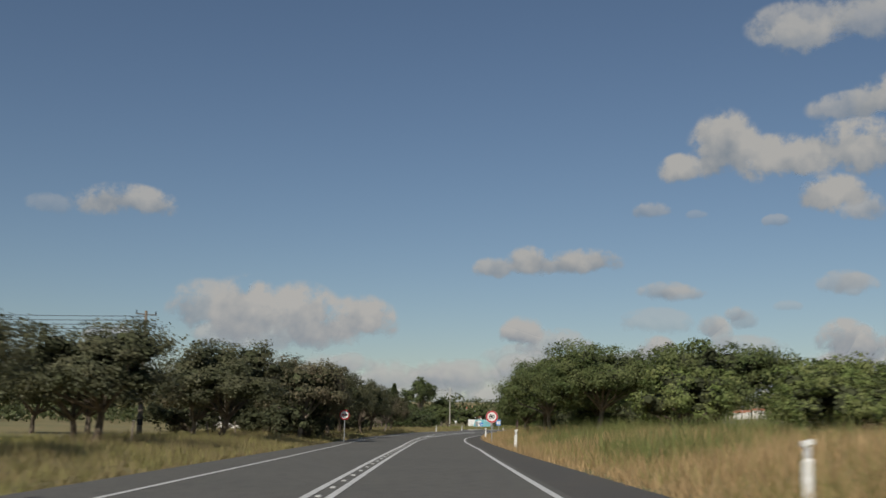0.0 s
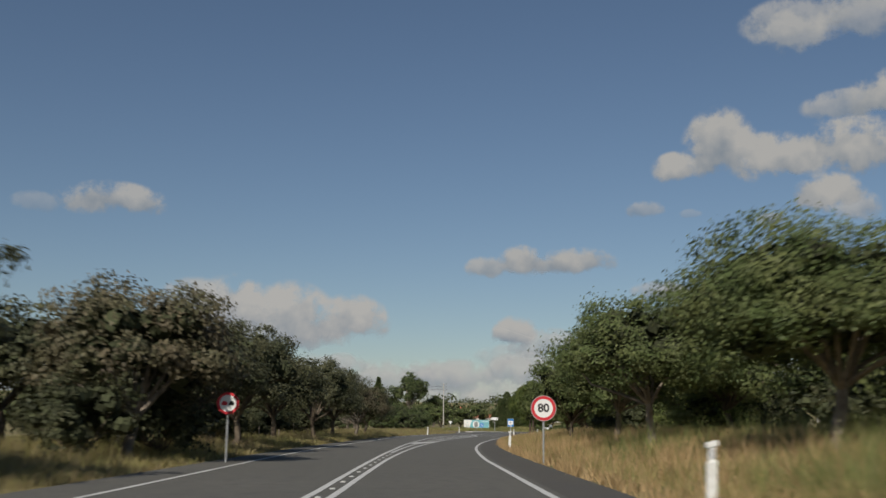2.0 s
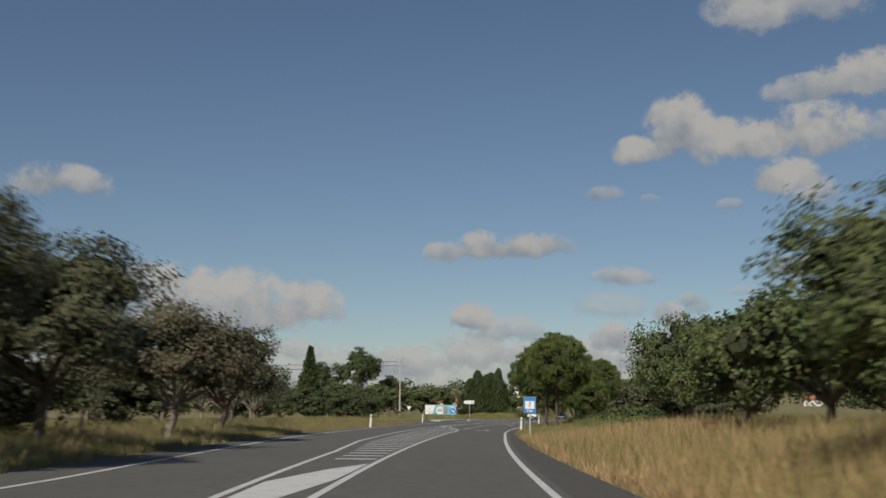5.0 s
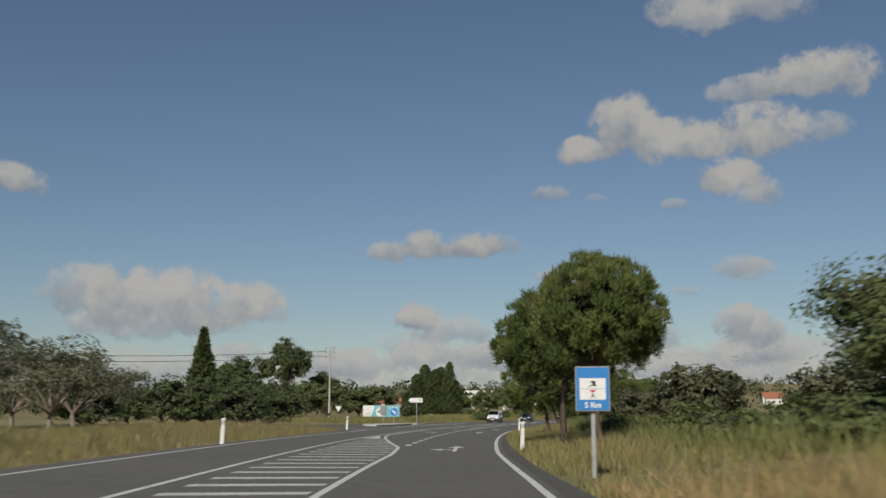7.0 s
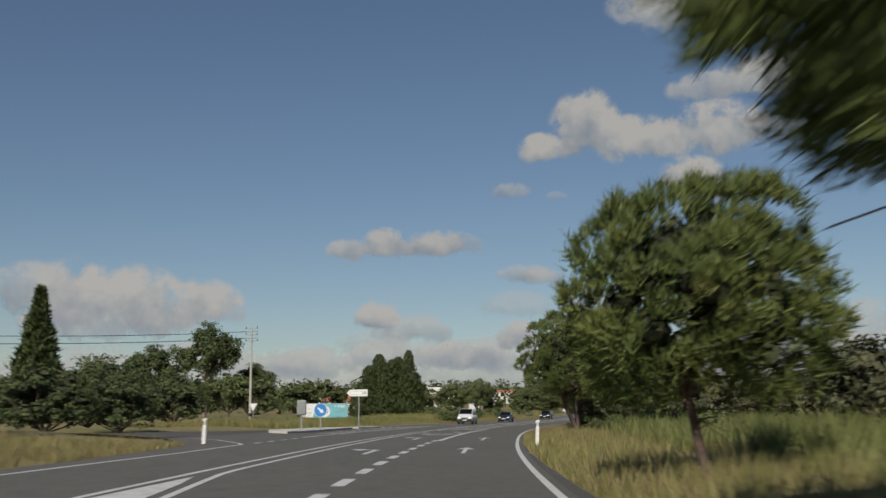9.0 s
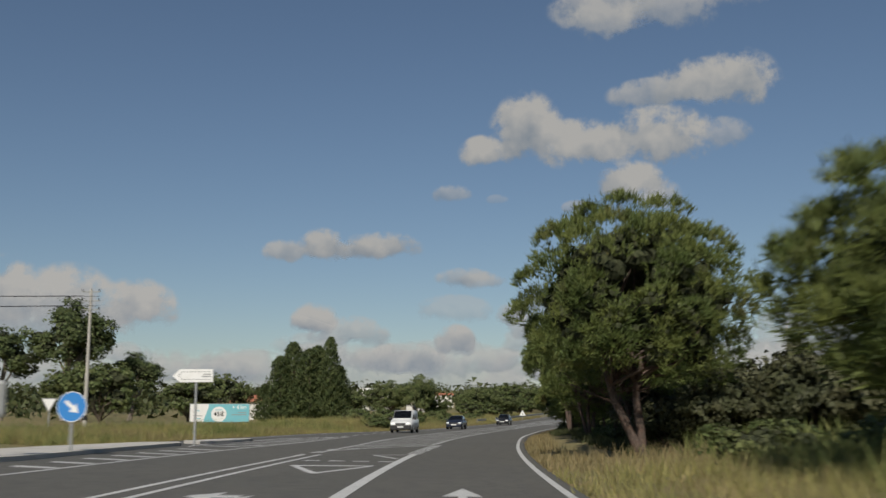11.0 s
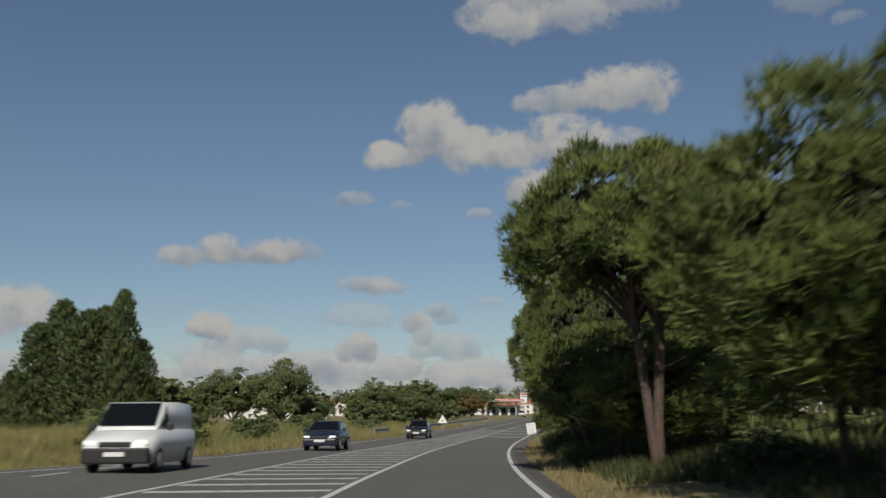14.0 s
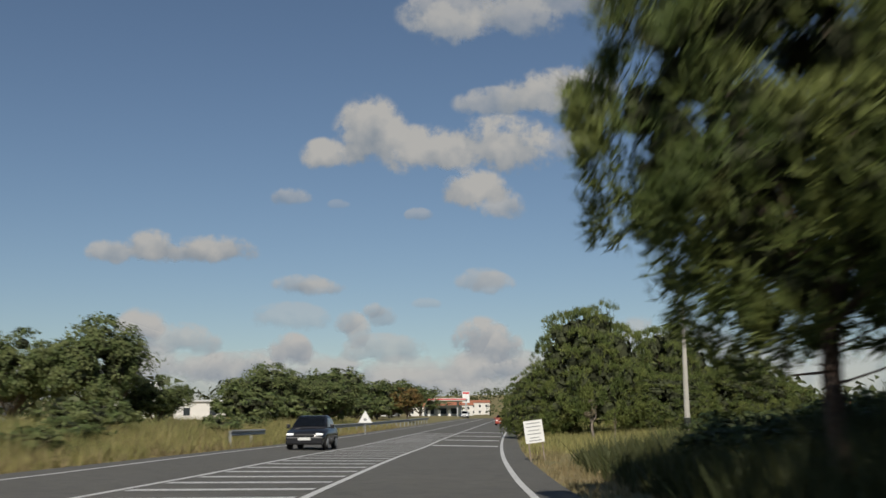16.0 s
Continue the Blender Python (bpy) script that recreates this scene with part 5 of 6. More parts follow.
def vehicle(name, paint, length, width, height, van, label):
    """y runs to the rear; the front is at y = 0."""
    v, w = new(name), width / 2
    bonnet = 0.98 if van else 0.86
    shoulder = 1.08 if van else 0.93
    nose = 0.85 if van else 1.05
    body = loft([hull(0.0, w * 0.80, 0.28, bonnet * 0.72), hull(0.10, w * 0.93, 0.24, bonnet * 0.86), hull(0.5, w, 0.22, bonnet * 0.97), hull(nose, w, 0.22, shoulder),
                 hull(length * 0.6, w, 0.22, shoulder + 0.02), hull(length - 0.25, w, 0.24, shoulder + 0.02), hull(length, w * 0.92, 0.34, shoulder * 0.93)], paint, v, "body")
    roof0, roof1, tail = (nose + 0.75, length - 0.2, length - 0.04) if van else (nose + 0.95, length - 0.95, length - 0.25)
    r = w * (0.84 if van else 0.72)

    def cab(y, half, top, base):
        return [(-half, y, base), (-half * 0.99 + 0.02, y, (base + top) / 2), (-half * 0.92, y, top), (half * 0.92, y, top), (half * 0.99 - 0.02, y, (base + top) / 2), (half, y, base)]

    b = shoulder - 0.03
    loft([cab(nose - 0.05, w * 0.90, b + 0.05, b), cab((nose + roof0) / 2, w * 0.88, (b + height) / 2 + 0.04, b), cab(roof0, r + 0.05, height - 0.03, b), cab((roof0 + roof1) / 2, r + 0.05, height, b),
          cab(roof1, r + 0.04, height - 0.04, b), cab(tail, w * 0.82, (b + 0.12) if not van else height - 0.22, b)], paint, v, "cabin")
    glass = bmesh.new()
    k0, k1 = 0.10, 0.93
    pts = []
    for k, half in ((k0, w * 0.80), (k1, r * 0.90)):
        y = nose - 0.05 + (roof0 - nose + 0.05) * k
        z = b + 0.05 + (height - 0.03 - b - 0.05) * k
        pts.append([(-half, y - 0.03, z + 0.03), (half, y - 0.03, z + 0.03)])
    q = [glass.verts.new(p) for p in (pts[0][0], pts[0][1], pts[1][1], pts[1][0])]
    glass.faces.new(q)
    bmesh.ops.solidify(glass, geom=glass.faces[:], thickness=0.01)
    part("windscreen", glass, GLASS_DARK, v, "dark sloping windscreen")
    for side in (-1, 1):
        g = bmesh.new()
        x0, x1 = side * (w * 0.89 + 0.012), side * (r + 0.03)
        y0, y1 = nose + 0.35, (length * 0.42 if van else tail - 0.35)
        q = [g.verts.new(p) for p in ((x0, y0, b + 0.07), (x0, y1, b + 0.07), (x1, y1 - 0.25, height - 0.13), (x1, roof0 + 0.06, height - 0.13))]
        g.faces.new(q if side < 0 else q[::-1])
        part("side_window", g, GLASS_DARK, v, "dark side window")
        part("headlight", boxed(side * w * 0.72 - 0.15, side * w * 0.72 + 0.15, 0.005, 0.22, bonnet * 0.72, bonnet * 0.83, bevel=0.03), LAMP_CLEAR, body, "clear headlight")
        part("fog_lamp", boxed(side * w * 0.72 - 0.11, side * w * 0.72 + 0.11, -0.035, 0.1, 0.40, 0.47, bevel=0.02), LAMP_CLEAR, body, "small lower lamp")
        part("mirror", boxed(side * (w + 0.10) - 0.09, side * (w + 0.10) + 0.09, nose + 0.30, nose + 0.42, b + 0.02, b + 0.20, bevel=0.03), TRIM_DARK if van else paint, body)
        for y in (0.80, length - 0.85):
            wheel = bmesh.new()
            bmesh.ops.create_cone(wheel, cap_ends=True, segments=24, radius1=0.32, radius2=0.32, depth=0.20, matrix=Matrix.Translation((side * (w - 0.10), y, 0.32)) @ Matrix.Rotation(radians(90), 4, "Y"))
            bmesh.ops.bevel(wheel, geom=[e for e in wheel.edges if len(e.link_faces) == 2 and e.calc_face_angle(0) > 1], offset=0.03, segments=2, affect="EDGES")
            tyre = part("wheel", wheel, RUBBER, v)
            rim = bmesh.new()
            bmesh.ops.create_cone(rim, cap_ends=True, segments=18, radius1=0.20, radius2=0.18, depth=0.03, matrix=Matrix.Translation((side * (w + 0.012), y, 0.32)) @ Matrix.Rotation(radians(90 * side), 4, "Y"))
            part("rim", rim, STEEL, tyre, "grey wheel rim")
    part("bumper", boxed(-w * 0.93, w * 0.93, -0.06, 0.30, 0.24, 0.63 if van else 0.56, bevel=0.05), TRIM_DARK if van else paint, body)
    part("grille", boxed(-0.42, 0.42, -0.03, 0.1, bonnet * 0.66, bonnet * 0.80, bevel=0.03), TRIM_DARK, body, "dark grille")
    part("number_plate", boxed(-0.26, 0.26, -0.075, -0.04, 0.42, 0.53), PLATE_GREY, body, "plain pale number plate")
    return tagged(v, label, "van" if van else "car", "oncoming vehicles")


def on_road(ob, s, d):
    x, y = plan(s, d)
    ob.matrix_basis = pose(float(x), float(y), float(road_z(s, d)) + 0.004, 0, 0, heading(s))
    return ob


PAINT_WHITE = material("silver-white car paint", (0.62, 0.63, 0.63), 0.35, ((0.8, 3, 0.4, 0.7, (0.55, 0.56, 0.56), 0.5),), spec=0.5)
PAINT_NAVY = material("dark blue car paint", (0.012, 0.016, 0.030), 0.25, ((0.8, 3, 0.4, 0.7, (0.02, 0.024, 0.038), 0.5),), spec=0.6)
PAINT_BLACK = material("black car paint", (0.012, 0.012, 0.014), 0.25, ((0.8, 3, 0.4, 0.7, (0.02, 0.02, 0.022), 0.5),), spec=0.6)
PAINT_RED = material("red car paint", (0.30, 0.05, 0.03), 0.35, ((0.8, 3, 0.4, 0.7, (0.24, 0.05, 0.03), 0.5),), spec=0.5)
on_road(vehicle("van", PAINT_WHITE, 4.4, 1.86, 1.84, True, "silver-white delivery van with a dark bumper on the road"), 303.0, -8.60)
on_road(vehicle("car", PAINT_NAVY, 4.1, 1.74, 1.44, False, "dark blue hatchback car on the opposite lane"), 327.0, -7.50)
on_road(vehicle("car", PAINT_BLACK, 4.1, 1.74, 1.50, False, "black compact car on the opposite lane"), 361.5, -6.93)
on_road(vehicle("car", PAINT_RED, 4.1, 1.74, 1.44, False, "small red car far down the road"), 455, 0.2)

# ---- roadside grass ----
GRASS_DRY = leafy("dry grass", (0.50, 0.355, 0.185), (0.37, 0.26, 0.13), 0.35, 0.35)
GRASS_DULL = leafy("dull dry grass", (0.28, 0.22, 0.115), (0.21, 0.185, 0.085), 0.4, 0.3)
GRASS_OLIVE = leafy("olive grass", (0.33, 0.295, 0.115), (0.22, 0.225, 0.08), 0.35, 0.35)
# weed colour darkened to stand for the pines' shade
WEED_SHADE = leafy("bank weeds in shade colour", (0.055, 0.066, 0.026), (0.085, 0.09, 0.036), 0.35, 0.2)
WEED_GREEN = leafy("green weeds", (0.14, 0.175, 0.055), (0.24, 0.235, 0.09), 0.4, 0.3)


def blades(rng, s, d, height, width, per, lean=0.35):
    """Tufts of narrow bent blades standing on the land at the places (s, d)."""
    n = len(s) * per
    s, d = np.repeat(s, per) + rng.normal(size=n) * 0.10, np.repeat(d, per) + rng.normal(size=n) * 0.10
    h = np.repeat(height, per) * rng.uniform(0.5, 1.25, n)
    x, y = plan(s, d)
    root = np.stack([x, y, ground_z(s, d) - 0.03], -1)
    a = rng.uniform(0, 2 * math.pi, n)
    side = np.stack([np.cos(a), np.sin(a), 0 * a], -1) * (width * rng.uniform(0.6, 1.4, n))[:, None] / 2
    tip = root + np.stack([rng.normal(size=n) * lean * h, rng.normal(size=n) * lean * h, h], -1)
    return np.stack([root - side, root + side, tip], 1).reshape(-1, 3)


def meadow(name, seed, s0, s1, side, near, far, density, height, mat, label, width=0.03, per=5, patch=0.0):
    """Grass of kind stuff beside the road, from `near` to `far` metres past the asphalt's edge."""
    rng = np.random.default_rng(seed)
    n = int((s1 - s0) * (far - near) * density)
    s = rng.uniform(s0, s1, n)
    o = near + (far - near) * rng.uniform(0, 1, n) ** 1.3
    d = edge(RIGHT_EDGE, s) + o if side > 0 else edge(LEFT_EDGE, s) - o
    if patch:
        keep = rough(s, d, 4.5, seed) > patch - 1 + rng.normal(size=n) * 0.25
        s, d, o = s[keep], d[keep], o[keep]
    h = height * (0.55 + 0.45 * smooth(0.0, 2.5, o)) * (1 + 0.35 * rough(s, d, 5.0, seed + 3))
    ob = new(name, fast_mesh(name, blades(rng, s, d, h, width, per), 3, mat))
    return tagged(ob, label, "grass", kind="stuff")


meadow("dry_grass", 1, 5, 157, 1, 0.1, 12, 7.5, 0.62, GRASS_DRY, "tall dry tan grass on the right verge")
meadow("olive_grass", 2, 5, 140, 1, 0.6, 16, 6, 0.6, GRASS_OLIVE, "olive grass among the dry stalks", patch=0.9)
meadow("green_weeds", 3, 30, 75, 1, 2.0, 12, 7, 1.1, WEED_GREEN, "tall green weeds below the bushes", patch=1.0)
# the duller grass colour here stands in for shade on the verge
meadow("dry_grass", 15, 243, 372, 1, 0.1, 1.5, 8, 0.36, GRASS_DULL, "thin yellowing grass, dulled for shade, along the verge", patch=0.5)
# three weed carpets that put the shade below the pines into colour
meadow("bank_weeds", 17, 300, 352, 1, 1.4, 13, 22, 0.5, WEED_SHADE, "green weeds in shade colour on the bank below the pines", width=0.05, per=4)
meadow("bank_weeds", 19, 325, 347, 1, 1.3, 13, 16, 0.95, WEED_SHADE, "tall weeds in shade colour on the crest of the bank", width=0.06, per=4)
meadow("bank_weeds", 18, 250, 300, 1, 3.0, 10, 9, 0.42, WEED_SHADE, "weeds in shade colour on the floor below the pines", width=0.045, per=4, patch=0.35)
meadow("dry_grass", 4, 140, 243, 1, 0.1, 9, 6.5, 0.5, GRASS_OLIVE, "rough yellowing grass below the pines", patch=0.55)
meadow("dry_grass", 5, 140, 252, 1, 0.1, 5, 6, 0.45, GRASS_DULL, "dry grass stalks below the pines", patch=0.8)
meadow("green_weeds", 6, 161, 250, 1, 4.2, 20, 5.0, 0.8, WEED_GREEN, "thick green weeds behind the verge", width=0.05, patch=0.7)
meadow("dry_grass", 7, 12, 218, -1, 0.1, 9, 6.5, 0.5, GRASS_DULL, "dry tan grass on the left verge", patch=0.55)
meadow("olive_grass", 8, 12, 218, -1, 0.3, 14, 6, 0.45, GRASS_OLIVE, "olive grass on the left verge", patch=0.7)
meadow("dry_grass", 9, 312, 430, -1, 0.4, 14, 7, 0.78, GRASS_OLIVE, "tall yellow-green grass on the left bank", width=0.04, patch=0.4)
meadow("dry_grass", 10, 312, 430, -1, 0.2, 12, 5, 0.7, GRASS_DULL, "tall dry grass on the left bank", width=0.04, patch=0.7)
meadow("green_weeds", 16, 256, 430, -1, 1.0, 14, 4, 0.75, WEED_GREEN, "patches of green weeds on the left bank", width=0.045, patch=1.15)
meadow("dry_grass", 12, 256, 316, -1, 0.3, 14, 9, 0.5, GRASS_OLIVE, "yellowing grass on the left verge", patch=0.4)
meadow("dry_grass", 13, 256, 316, -1, 0.2, 12, 6, 0.45, GRASS_DULL, "dry grass on the left verge", patch=0.7)
meadow("green_weeds", 14, 240, 372, 1, 7, 40, 1.2, 0.9, WEED_GREEN, "scattered green weeds behind the pines", width=0.12, patch=0.5)
meadow("dry_grass", 11, 360, 520, 1, 0.3, 12, 4, 0.5, GRASS_OLIVE, "grass beside the far road", width=0.05)

# ---- houses in the distance ----
PLASTER = material("white plaster", (0.66, 0.64, 0.60), 0.9, ((0.4, 4, 0.4, 0.7, (0.55, 0.53, 0.48), 0.6), (6, 4, 0.45, 0.75, (0.48, 0.46, 0.42), 0.4)))
ROOF = material("clay roof tiles", (0.36, 0.14, 0.08), 0.9, ((0.8, 4, 0.4, 0.7, (0.26, 0.11, 0.07), 0.7), (9, 3, 0.45, 0.7, (0.44, 0.2, 0.12), 0.5)))
PANE = material("dark window pane", (0.03, 0.035, 0.04), 0.15)


def house(x, y, w, depth, h, turn, pitch=1.4, storeys=1, roof=None):
    hs = new("house")
    part("wall", boxed(-w / 2, w / 2, 0, depth, -1.5, h), PLASTER, hs)
    bm = bmesh.new()
    e = 0.35
    v = [bm.verts.new(p) for p in ((-w / 2 - e, -e, h), (w / 2 + e, -e, h), (w / 2 + e, depth + e, h), (-w / 2 - e, depth + e, h), (-w / 2 - e, depth / 2, h + pitch), (w / 2 + e, depth / 2, h + pitch))]
    for q in ((0, 1, 5, 4), (2, 3, 4, 5), (0, 4, 3), (1, 2, 5), (0, 3, 2, 1)):
        bm.faces.new([v[i] for i in q])
    part("roof", bm, roof or ROOF, hs)
    n = max(2, int(w / 3))
    for st in range(storeys):
        for i in range(n):
            cx = -w / 2 + w * (i + 0.5) / n
            z = h * (st + 0.45) / storeys
            win = part("window", boxed(cx - 0.5, cx + 0.5, -0.03, 0.05, z - 0.6, z + 0.6), PANE, hs)
            part("sill", boxed(cx - 0.6, cx + 0.6, -0.12, 0.0, z - 0.7, z - 0.6), PLASTER, win)
    hs.matrix_basis = pose(x, y, land_z(x, y), 0, 0, turn)
    return tagged(hs, "white plastered house with a clay-tile roof behind trees", "house", "houses in the distance")


house(62, 480, 8, 7, 2.8, -8, pitch=0.4, roof=PLASTER)
house(-31, 152, 10, 7, 2.6, 12, pitch=1.0)
house(20, 410, 10, 8, 3.2, 5)
house(31, 420, 7, 7, 3.0, -20)
house(52.5, 500, 9, 7, 5.0, -10, roof=PLASTER)
house(93, 512, 9, 8, 3.4, -18)
house(112, 552, 9, 8, 3.6, -25)
for hs, hd, hw, hh in ((690, -34, 9, 3.2), (716, -26, 8, 3.0), (745, -30, 11, 3.6), (780, -24, 8, 4.6), (820, -28, 12, 5.0), (760, 26, 9, 3.4), (810, 24, 11, 4.6), (850, -20, 10, 6.0), (870, 22, 12, 5.4)):
    hx, hy = plan(hs, hd)
    house(float(hx), float(hy), hw, 8, hh, -23 + hs % 9, storeys=2 if hh > 4.5 else 1)
for k, (a, r) in enumerate(((28, 620), (30, 700), (31.5, 640), (34, 760), (36, 700), (8, 640), (10, 700), (13, 660), (-2, 560), (3, 620), (25, 900), (23.5, 980), (26.5, 860), (38, 660))):
    house(40 + r * math.sin(radians(a)), 150 + r * math.cos(radians(a)), 9 + k % 4 * 2, 8, 4.5 + k % 3, -a + (k * 37) % 40 - 20, storeys=1 + k % 2)
def service_station(x, y, turn):
    st = new("service_station")
    part("canopy", boxed(-8, 8, -5, 5, 4.5, 5.2, bevel=0.04), PLASTER, st, "white flat canopy")
    part("fascia", boxed(-8.05, 8.05, -5.05, -5.0, 4.75, 5.05), SIGN_RED, st, "red band along the canopy")
    for cx in (-5.5, 5.5):
        for cy in (-2.5, 2.5):
            part("column", boxed(cx - 0.18, cx + 0.18, cy - 0.18, cy + 0.18, -0.8, 4.5), STEEL, st)
    kiosk = part("kiosk", boxed(-5, 6, 6.5, 12, -0.8, 3.4), PLASTER, st)
    for cx in (-3.2, 0.5, 4.2):
        part("window", boxed(cx - 1.2, cx + 1.2, 6.44, 6.52, 0.9, 2.6), PANE, kiosk)
    for cx in (-3, 0, 3):
        part("pump", boxed(cx - 0.4, cx + 0.4, -0.3, 0.3, -0.3, 1.9, bevel=0.05), SIGN_WHITE, st, "pale fuel pump")
    st.matrix_basis = pose(x, y, land_z(x, y), 0, 0, turn)
    return tagged(st, "white flat-roofed filling station with a red-banded canopy", "filling station")


def price_totem(x, y, turn):
    tt = new("totem_sign")
    part("pole", boxed(-0.25, 0.25, -0.15, 0.15, -0.8, 7.0), STEEL, tt)
    panel = part("panel", boxed(-1.1, 1.1, -0.25, 0.25, 4.2, 7.6, bevel=0.05), SIGN_WHITE, tt)
    part("red_field", boxed(-1.0, 1.0, -0.28, -0.24, 6.9, 7.4), SIGN_RED, panel)
    tt.matrix_basis = pose(x, y, land_z(x, y), 0, 0, turn)
    return tagged(tt, "tall white and red roadside totem sign", "sign")


hx, hy = plan(625, -22)
service_station(float(hx), float(hy), -24)
hx, hy = plan(640, -15)
price_totem(float(hx), float(hy), -24)
on_road(vehicle("van", PAINT_WHITE, 4.4, 1.86, 1.9, True, "white van parked beside the far road"), 590, -12.6)
on_road(vehicle("car", PAINT_WHITE, 4.1, 1.74, 1.46, False, "pale car parked beside the far road"), 600, -13.0)
for k in range(8):
    px, py = plan(470 + 26 * k, 6.5)
    power_pole(float(px), float(py), 9.0, heading(400), CONCRETE, 1, "street_pole", "pale street pole along the far road")
plant(broadleaf("autumn_tree", 46, 7.5, 3.6, 1.6, leafy("rusty leaves", (0.17, 0.105, 0.035), (0.115, 0.11, 0.036)), BARK_OAK, 4000, leaf=0.34), 7.5, 3.6, ((87, 452, 5.2, 2.6),), "broadleaf tree with rusty-brown foliage", "tree", "")
plant(broadleaf("shrub", 47, 3.0, 2.2, 0.3, LEAF_GREEN, BARK_OAK, 2200, leaf=0.3, low=-0.7), 3.0, 2.2,
      tuple((float(plan(s, d)[0]), float(plan(s, d)[1]), h, r) for s, d, h, r in ((400, -15, 2.6, 2.4), (412, -16, 3.2, 2.8), (424, -17, 3.6, 3.0), (436, -16, 3.0, 2.6), (448, -18, 3.4, 3.0), (460, -17, 2.8, 2.6), (392, -17, 3.2, 2.8), (480, -18, 4, 3.4), (500, -20, 4.4, 3.6))), "green roadside shrub behind the guard rail", "bush", "shrubs behind the guard rail")


# ---- clouds: far backdrop ----
def cloud_material():
    m = bpy.data.materials.new("cloud")
    m.use_nodes = True
    n, l = m.node_tree.nodes, m.node_tree.links
    n.remove(n["Principled BSDF"])
    uv, tc = n.new("ShaderNodeUVMap"), n.new("ShaderNodeTexCoord")
    length = n.new("ShaderNodeVectorMath")
    length.operation = "LENGTH"
    l.new(uv.outputs[0], length.inputs[0])
    flat, low = n.new("ShaderNodeSeparateXYZ"), n.new("ShaderNodeCombineXYZ")
    l.new(uv.outputs[0], flat.inputs[0])
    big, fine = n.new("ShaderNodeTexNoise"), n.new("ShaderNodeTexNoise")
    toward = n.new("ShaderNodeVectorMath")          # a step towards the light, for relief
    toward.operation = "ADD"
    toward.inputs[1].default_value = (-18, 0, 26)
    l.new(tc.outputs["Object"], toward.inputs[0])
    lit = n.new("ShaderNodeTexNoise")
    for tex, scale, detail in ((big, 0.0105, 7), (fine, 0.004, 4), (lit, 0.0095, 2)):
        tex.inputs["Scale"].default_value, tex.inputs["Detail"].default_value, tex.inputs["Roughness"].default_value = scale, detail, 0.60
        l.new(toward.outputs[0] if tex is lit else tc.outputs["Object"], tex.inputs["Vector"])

    def maths(op, a, b=None, clamp=False):
        k = n.new("ShaderNodeMath")
        k.operation, k.use_clamp = op, clamp
        for i, v in enumerate((a, b)):
            if v is None:
                continue
            if isinstance(v, (int, float)):
                k.inputs[i].default_value = v
            else:
                l.new(v, k.inputs[i])
        return k.outputs[0]

    # a flat base below a puffed top
    l.new(flat.outputs["X"], low.inputs["X"])
    l.new(maths("MAXIMUM", flat.outputs["Y"], maths("MULTIPLY", flat.outputs["Y"], -1.7)), low.inputs["Y"])
    body = n.new("ShaderNodeVectorMath")
    body.operation = "LENGTH"
    l.new(low.outputs[0], body.inputs[0])
    wob = maths("MULTIPLY", maths("SUBTRACT", big.outputs["Fac"], 0.5), 2.3)
    dens = maths("ADD", maths("SUBTRACT", 1.12, body.outputs["Value"]), wob)
    soft = n.new("ShaderNodeMapRange")
    soft.interpolation_type = "SMOOTHSTEP"
    soft.inputs["From Min"].default_value, soft.inputs["From Max"].default_value = 0.02, 0.62
    l.new(dens, soft.inputs["Value"])
    edge_fade = n.new("ShaderNodeMapRange")
    edge_fade.interpolation_type = "SMOOTHSTEP"
    edge_fade.inputs["From Min"].default_value, edge_fade.inputs["From Max"].default_value, edge_fade.inputs["To Min"].default_value, edge_fade.inputs["To Max"].default_value = 0.8, 1.0, 1.0, 0.0
    l.new(length.outputs["Value"], edge_fade.inputs["Value"])
    alpha = maths("MULTIPLY", soft.outputs[0], edge_fade.outputs[0])
    info = n.new("ShaderNodeVertexColor")
    info.layer_name = "thick"
    two = n.new("ShaderNodeSeparateColor")
    l.new(info.outputs["Color"], two.inputs[0])
    alpha = maths("MULTIPLY", alpha, two.outputs[0])
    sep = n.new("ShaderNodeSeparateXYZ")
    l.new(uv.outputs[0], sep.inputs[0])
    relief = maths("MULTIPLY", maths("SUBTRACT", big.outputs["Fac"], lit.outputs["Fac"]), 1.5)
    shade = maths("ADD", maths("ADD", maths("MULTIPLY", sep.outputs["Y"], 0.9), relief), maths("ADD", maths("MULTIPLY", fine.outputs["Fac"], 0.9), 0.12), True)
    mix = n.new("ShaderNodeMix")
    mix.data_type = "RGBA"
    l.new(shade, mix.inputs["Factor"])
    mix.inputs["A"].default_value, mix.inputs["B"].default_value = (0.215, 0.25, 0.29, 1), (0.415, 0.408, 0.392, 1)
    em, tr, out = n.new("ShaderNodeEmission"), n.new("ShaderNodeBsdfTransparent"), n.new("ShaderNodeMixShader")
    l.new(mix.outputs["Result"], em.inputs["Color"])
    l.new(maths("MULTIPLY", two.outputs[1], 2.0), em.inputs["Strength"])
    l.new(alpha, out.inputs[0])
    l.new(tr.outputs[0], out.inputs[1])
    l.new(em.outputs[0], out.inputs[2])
    l.new(out.outputs[0], n["Material Output"].inputs["Surface"])
    return m


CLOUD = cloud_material()


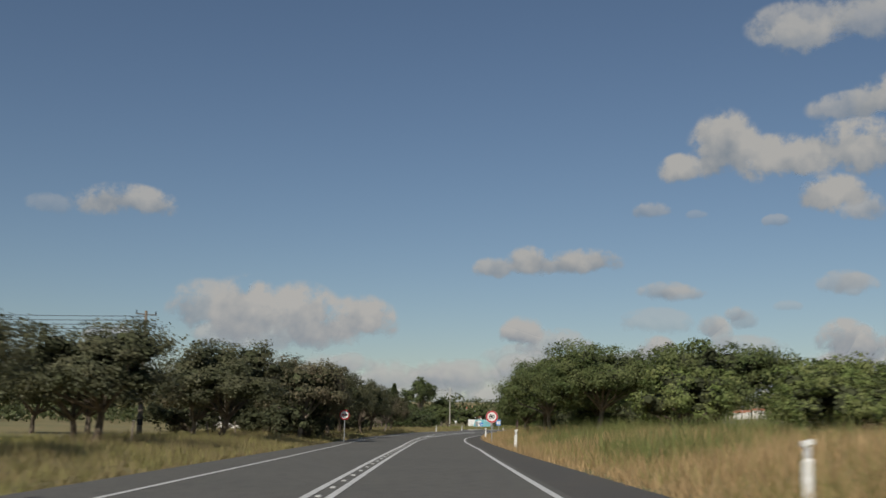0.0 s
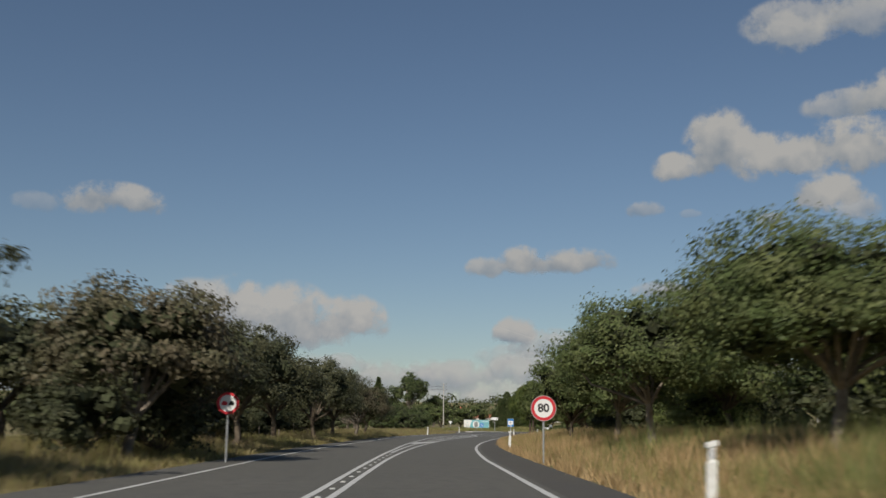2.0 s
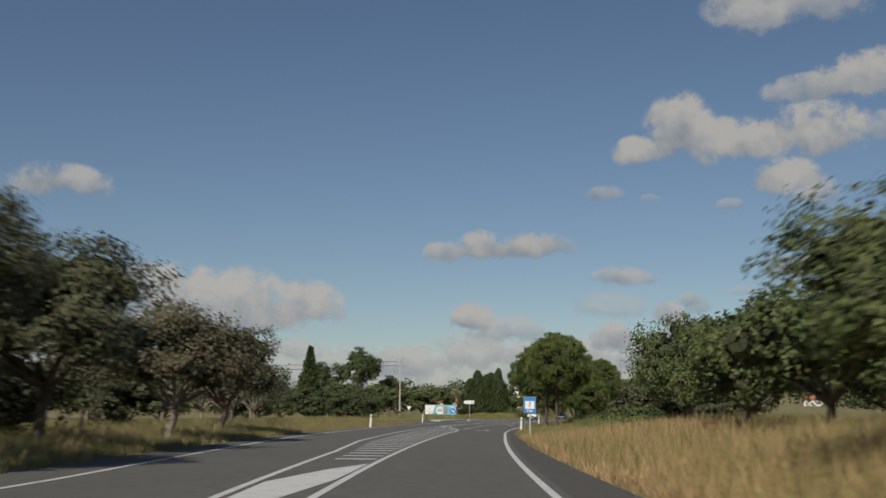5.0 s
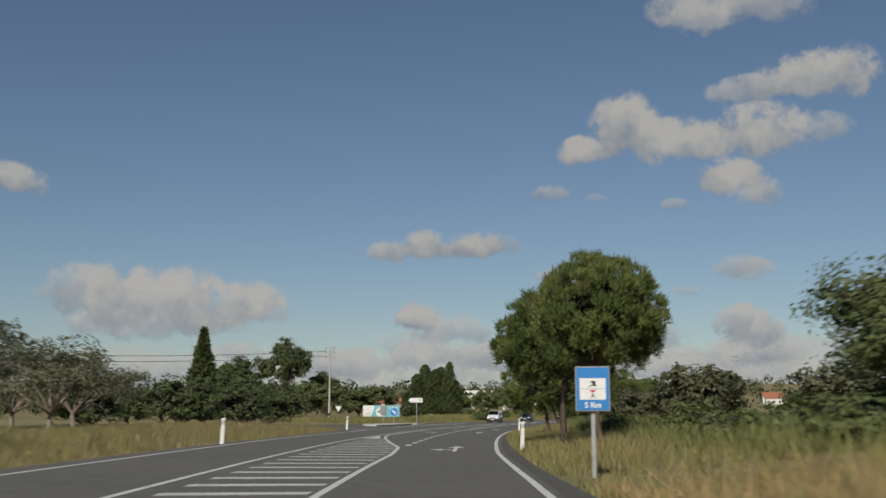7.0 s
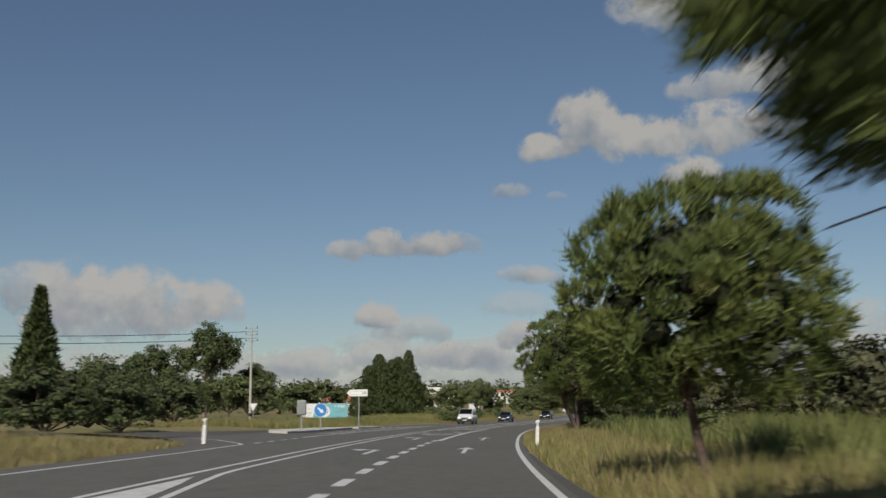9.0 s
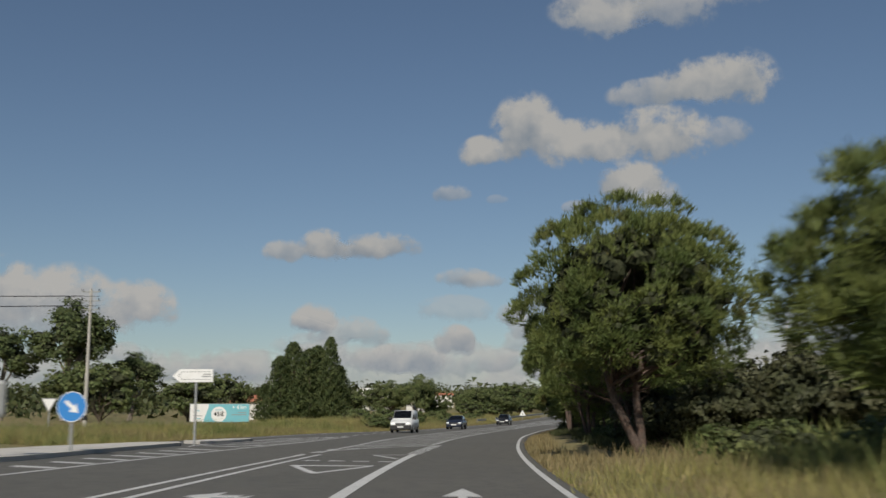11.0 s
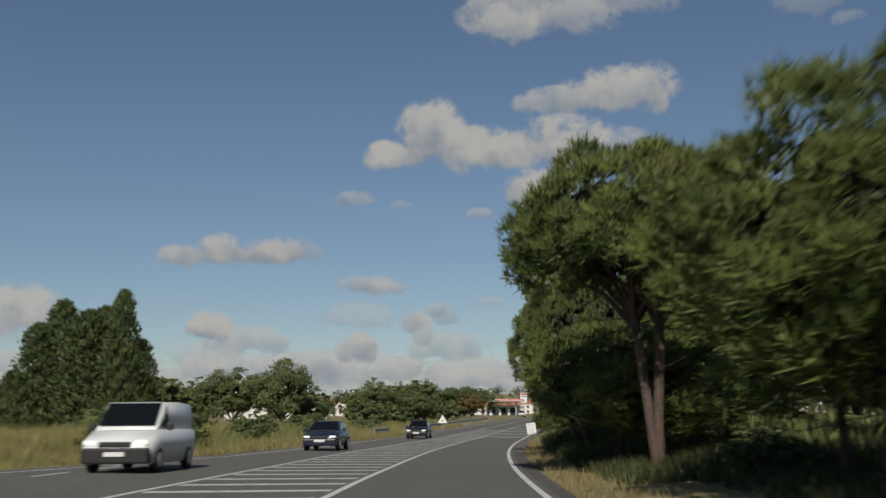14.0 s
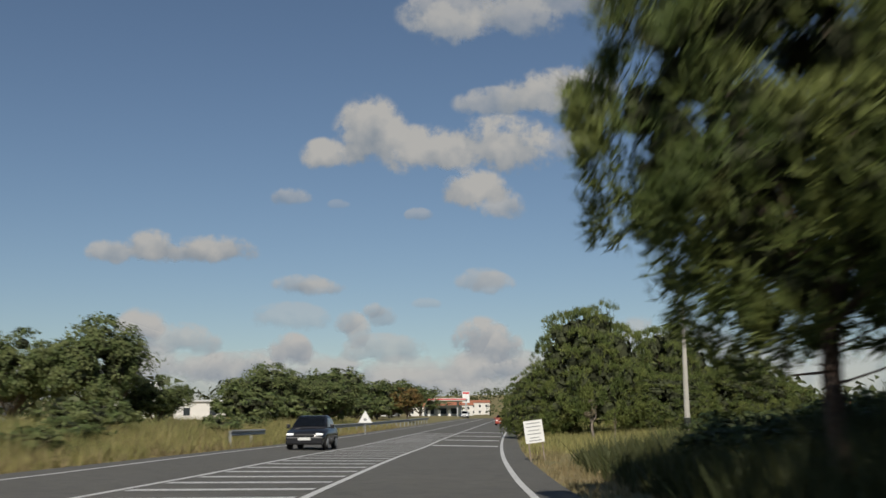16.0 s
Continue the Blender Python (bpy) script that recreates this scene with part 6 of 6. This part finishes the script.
def cloud(puffs, far=3600.0):
    """puffs: (azimuth, elevation, half width, half height, thickness), in degrees; seen from the road."""
    verts, faces, uvs, thick = [], [], [], []
    for k, (az, el, hw, hh, t) in enumerate(puffs):
        r = far + 25 * k
        eye = Vector((20, 160, 1.2))
        way = Vector((math.sin(radians(az)) * math.cos(radians(el)), math.cos(radians(az)) * math.cos(radians(el)), math.sin(radians(el))))
        right = Vector((math.cos(radians(az)), -math.sin(radians(az)), 0))
        up = right.cross(way)
        c, a, b = eye + way * r, right * r * math.tan(radians(hw)), up * r * math.tan(radians(hh))
        o = len(verts)
        verts += [c - a - b, c + a - b, c + a + b, c - a + b]
        faces.append((o, o + 1, o + 2, o + 3))
        uvs += [(-1, -1), (1, -1), (1, 1), (-1, 1)]
        thick += [(t, 1.0 + 0.08 * float(smooth(10.0, 3.0, el)))] * 4
    me = bpy.data.meshes.new("cloud")
    me.from_pydata(verts, [], faces)
    layer = me.uv_layers.new(name="UVMap")
    for i, q in enumerate(uvs):
        layer.data[i].uv = q
    col = me.color_attributes.new("thick", "FLOAT_COLOR", "CORNER")
    for i, (t, glow) in enumerate(thick):
        col.data[i].color = (min(1, t * glow ** 0.8), glow / 2, 0, 1)
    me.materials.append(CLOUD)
    return tagged(new("cloud", me), "soft white and grey cumulus cloud", "cloud", kind="structure")


cloud(((13.4, 14.3, 1.42, 1.08, 1), (15.9, 15.3, 2.26, 2.48, 1), (18.7, 14.6, 2.69, 1.64, 1), (22.9, 14.7, 3.51, 2.16, 1), (26.5, 14.7, 1.65, 1.12, 0.6)))
cloud(((22.8, 17.1, 2.61, 1.01, 0.75), (25.2, 17.4, 2.61, 1.62, 1), (27.3, 17.4, 2.43, 1.90, 1)))
cloud(((20.1, 21.0, 2.43, 1.53, 0.8), (23.6, 21.2, 2.95, 1.58, 0.7), (20.3, 21.7, 3.13, 1.49, 0.7), (27.0, 22.4, 4.69, 1.68, 0.6)))
cloud(((21.6, 12.5, 2.08, 1.34, 1), (23.0, 11.7, 1.42, 1.01, 0.8)))
cloud(((2.7, 8.9, 1.48, 0.84, 0.85), (4.6, 9.2, 1.56, 1.17, 0.95), (6.2, 9.0, 2.2, 0.8, 0.9), (7.8, 9.2, 2.48, 1.04, 0.95)))
cloud(((-13.7, 6.3, 2.43, 1.86, 0.8), (-11.6, 6.0, 2.61, 2.46, 1), (-8.4, 5.7, 2.95, 2.49, 1), (-5.0, 5.8, 2.43, 1.71, 1), (-9.8, 4.8, 5.39, 1.34, 0.7)))
cloud(((4.2, 5.2, 1.39, 1.02, 1), (6.1, 4.5, 2.47, 1.19, 0.7), (4.2, 3.9, 2.43, 0.93, 0.4)))
cloud(((22.4, 4.2, 1.69, 1.53, 1), (22.5, 3.3, 2.87, 1.21, 0.6)))
cloud(((21.8, 7.8, 1.56, 0.82, 0.55),))
cloud(((11.7, 12.1, 1.22, 0.63, 0.6), (18.5, 11.3, 0.87, 0.45, 0.5), (14.2, 11.8, 0.69, 0.34, 0.3)))
cloud(((-18.4, 11.9, 3.30, 1.19, 0.9), (-22.4, 11.4, 1.39, 0.80, 0.35)))
cloud(((14.9, 5.5, 0.96, 0.97, 0.7), (16.1, 6.2, 0.78, 0.58, 0.6), (12.4, 7.6, 1.82, 0.63, 0.6)))
cloud(((4.3, 5.5, 1.39, 0.89, 0.5), (-18.8, 4.6, 1.56, 0.84, 0.7), (-5.4, 3.4, 1.56, 0.74, 0.6)))
cloud(((11.8, 4.1, 1.30, 1.15, 1), (9.1, 3.1, 2.95, 1.12, 0.9), (7.3, 3.0, 2.26, 0.93, 0.7), (14.0, 3.0, 2.08, 0.93, 0.6)))
cloud(((22.6, 4.3, 1.56, 1.38, 1), (22.2, 3.0, 2.69, 1.12, 0.85)))
cloud(((15.3, 5.0, 0.82, 1.15, 0.65), (16.6, 5.9, 0.87, 0.74, 0.5), (16.6, 4.2, 2.61, 1.02, 0.6)))
cloud(((13.0, 7.4, 1.82, 0.65, 0.7), (11.8, 5.8, 2.43, 1.02, 0.4), (22.3, 7.6, 1.48, 0.80, 0.55), (18.9, 6.6, 0.87, 0.41, 0.35)))
cloud(((4.7, 3.2, 2.26, 1.21, 0.7), (0.1, 2.8, 3.47, 1.12, 0.6), (19.2, 2.5, 5.21, 0.93, 0.7)))
cloud(((-10.3, 2.5, 4.00, 0.93, 0.5), (-0.7, 2.5, 4.86, 1.12, 0.55), (11.2, 3.1, 5.21, 1.30, 0.5), (18.7, 2.8, 5.52, 1.30, 0.6), (-23.4, 2.1, 7.82, 1.12, 0.6)))
cloud(((21.7, 4.6, 1.70, 1.49, 0.9), (22.8, 2.1, 5.21, 0.93, 0.5), (29.3, 2.5, 3.82, 1.68, 0.7)))
cloud(((-24, 1.6, 12, 2.6, 0.6), (-8, 1.5, 13, 2.6, 0.62), (8, 1.6, 13, 2.8, 0.62), (24, 1.6, 13, 2.8, 0.65), (40, 1.8, 12, 3.0, 0.6)), 3900.0)
cloud(((36.3, 21.3, 2.2, 1.4, 0.35), (38.2, 20.0, 1.0, 0.6, 0.35), (31, 4, 5, 2, 0.6)))
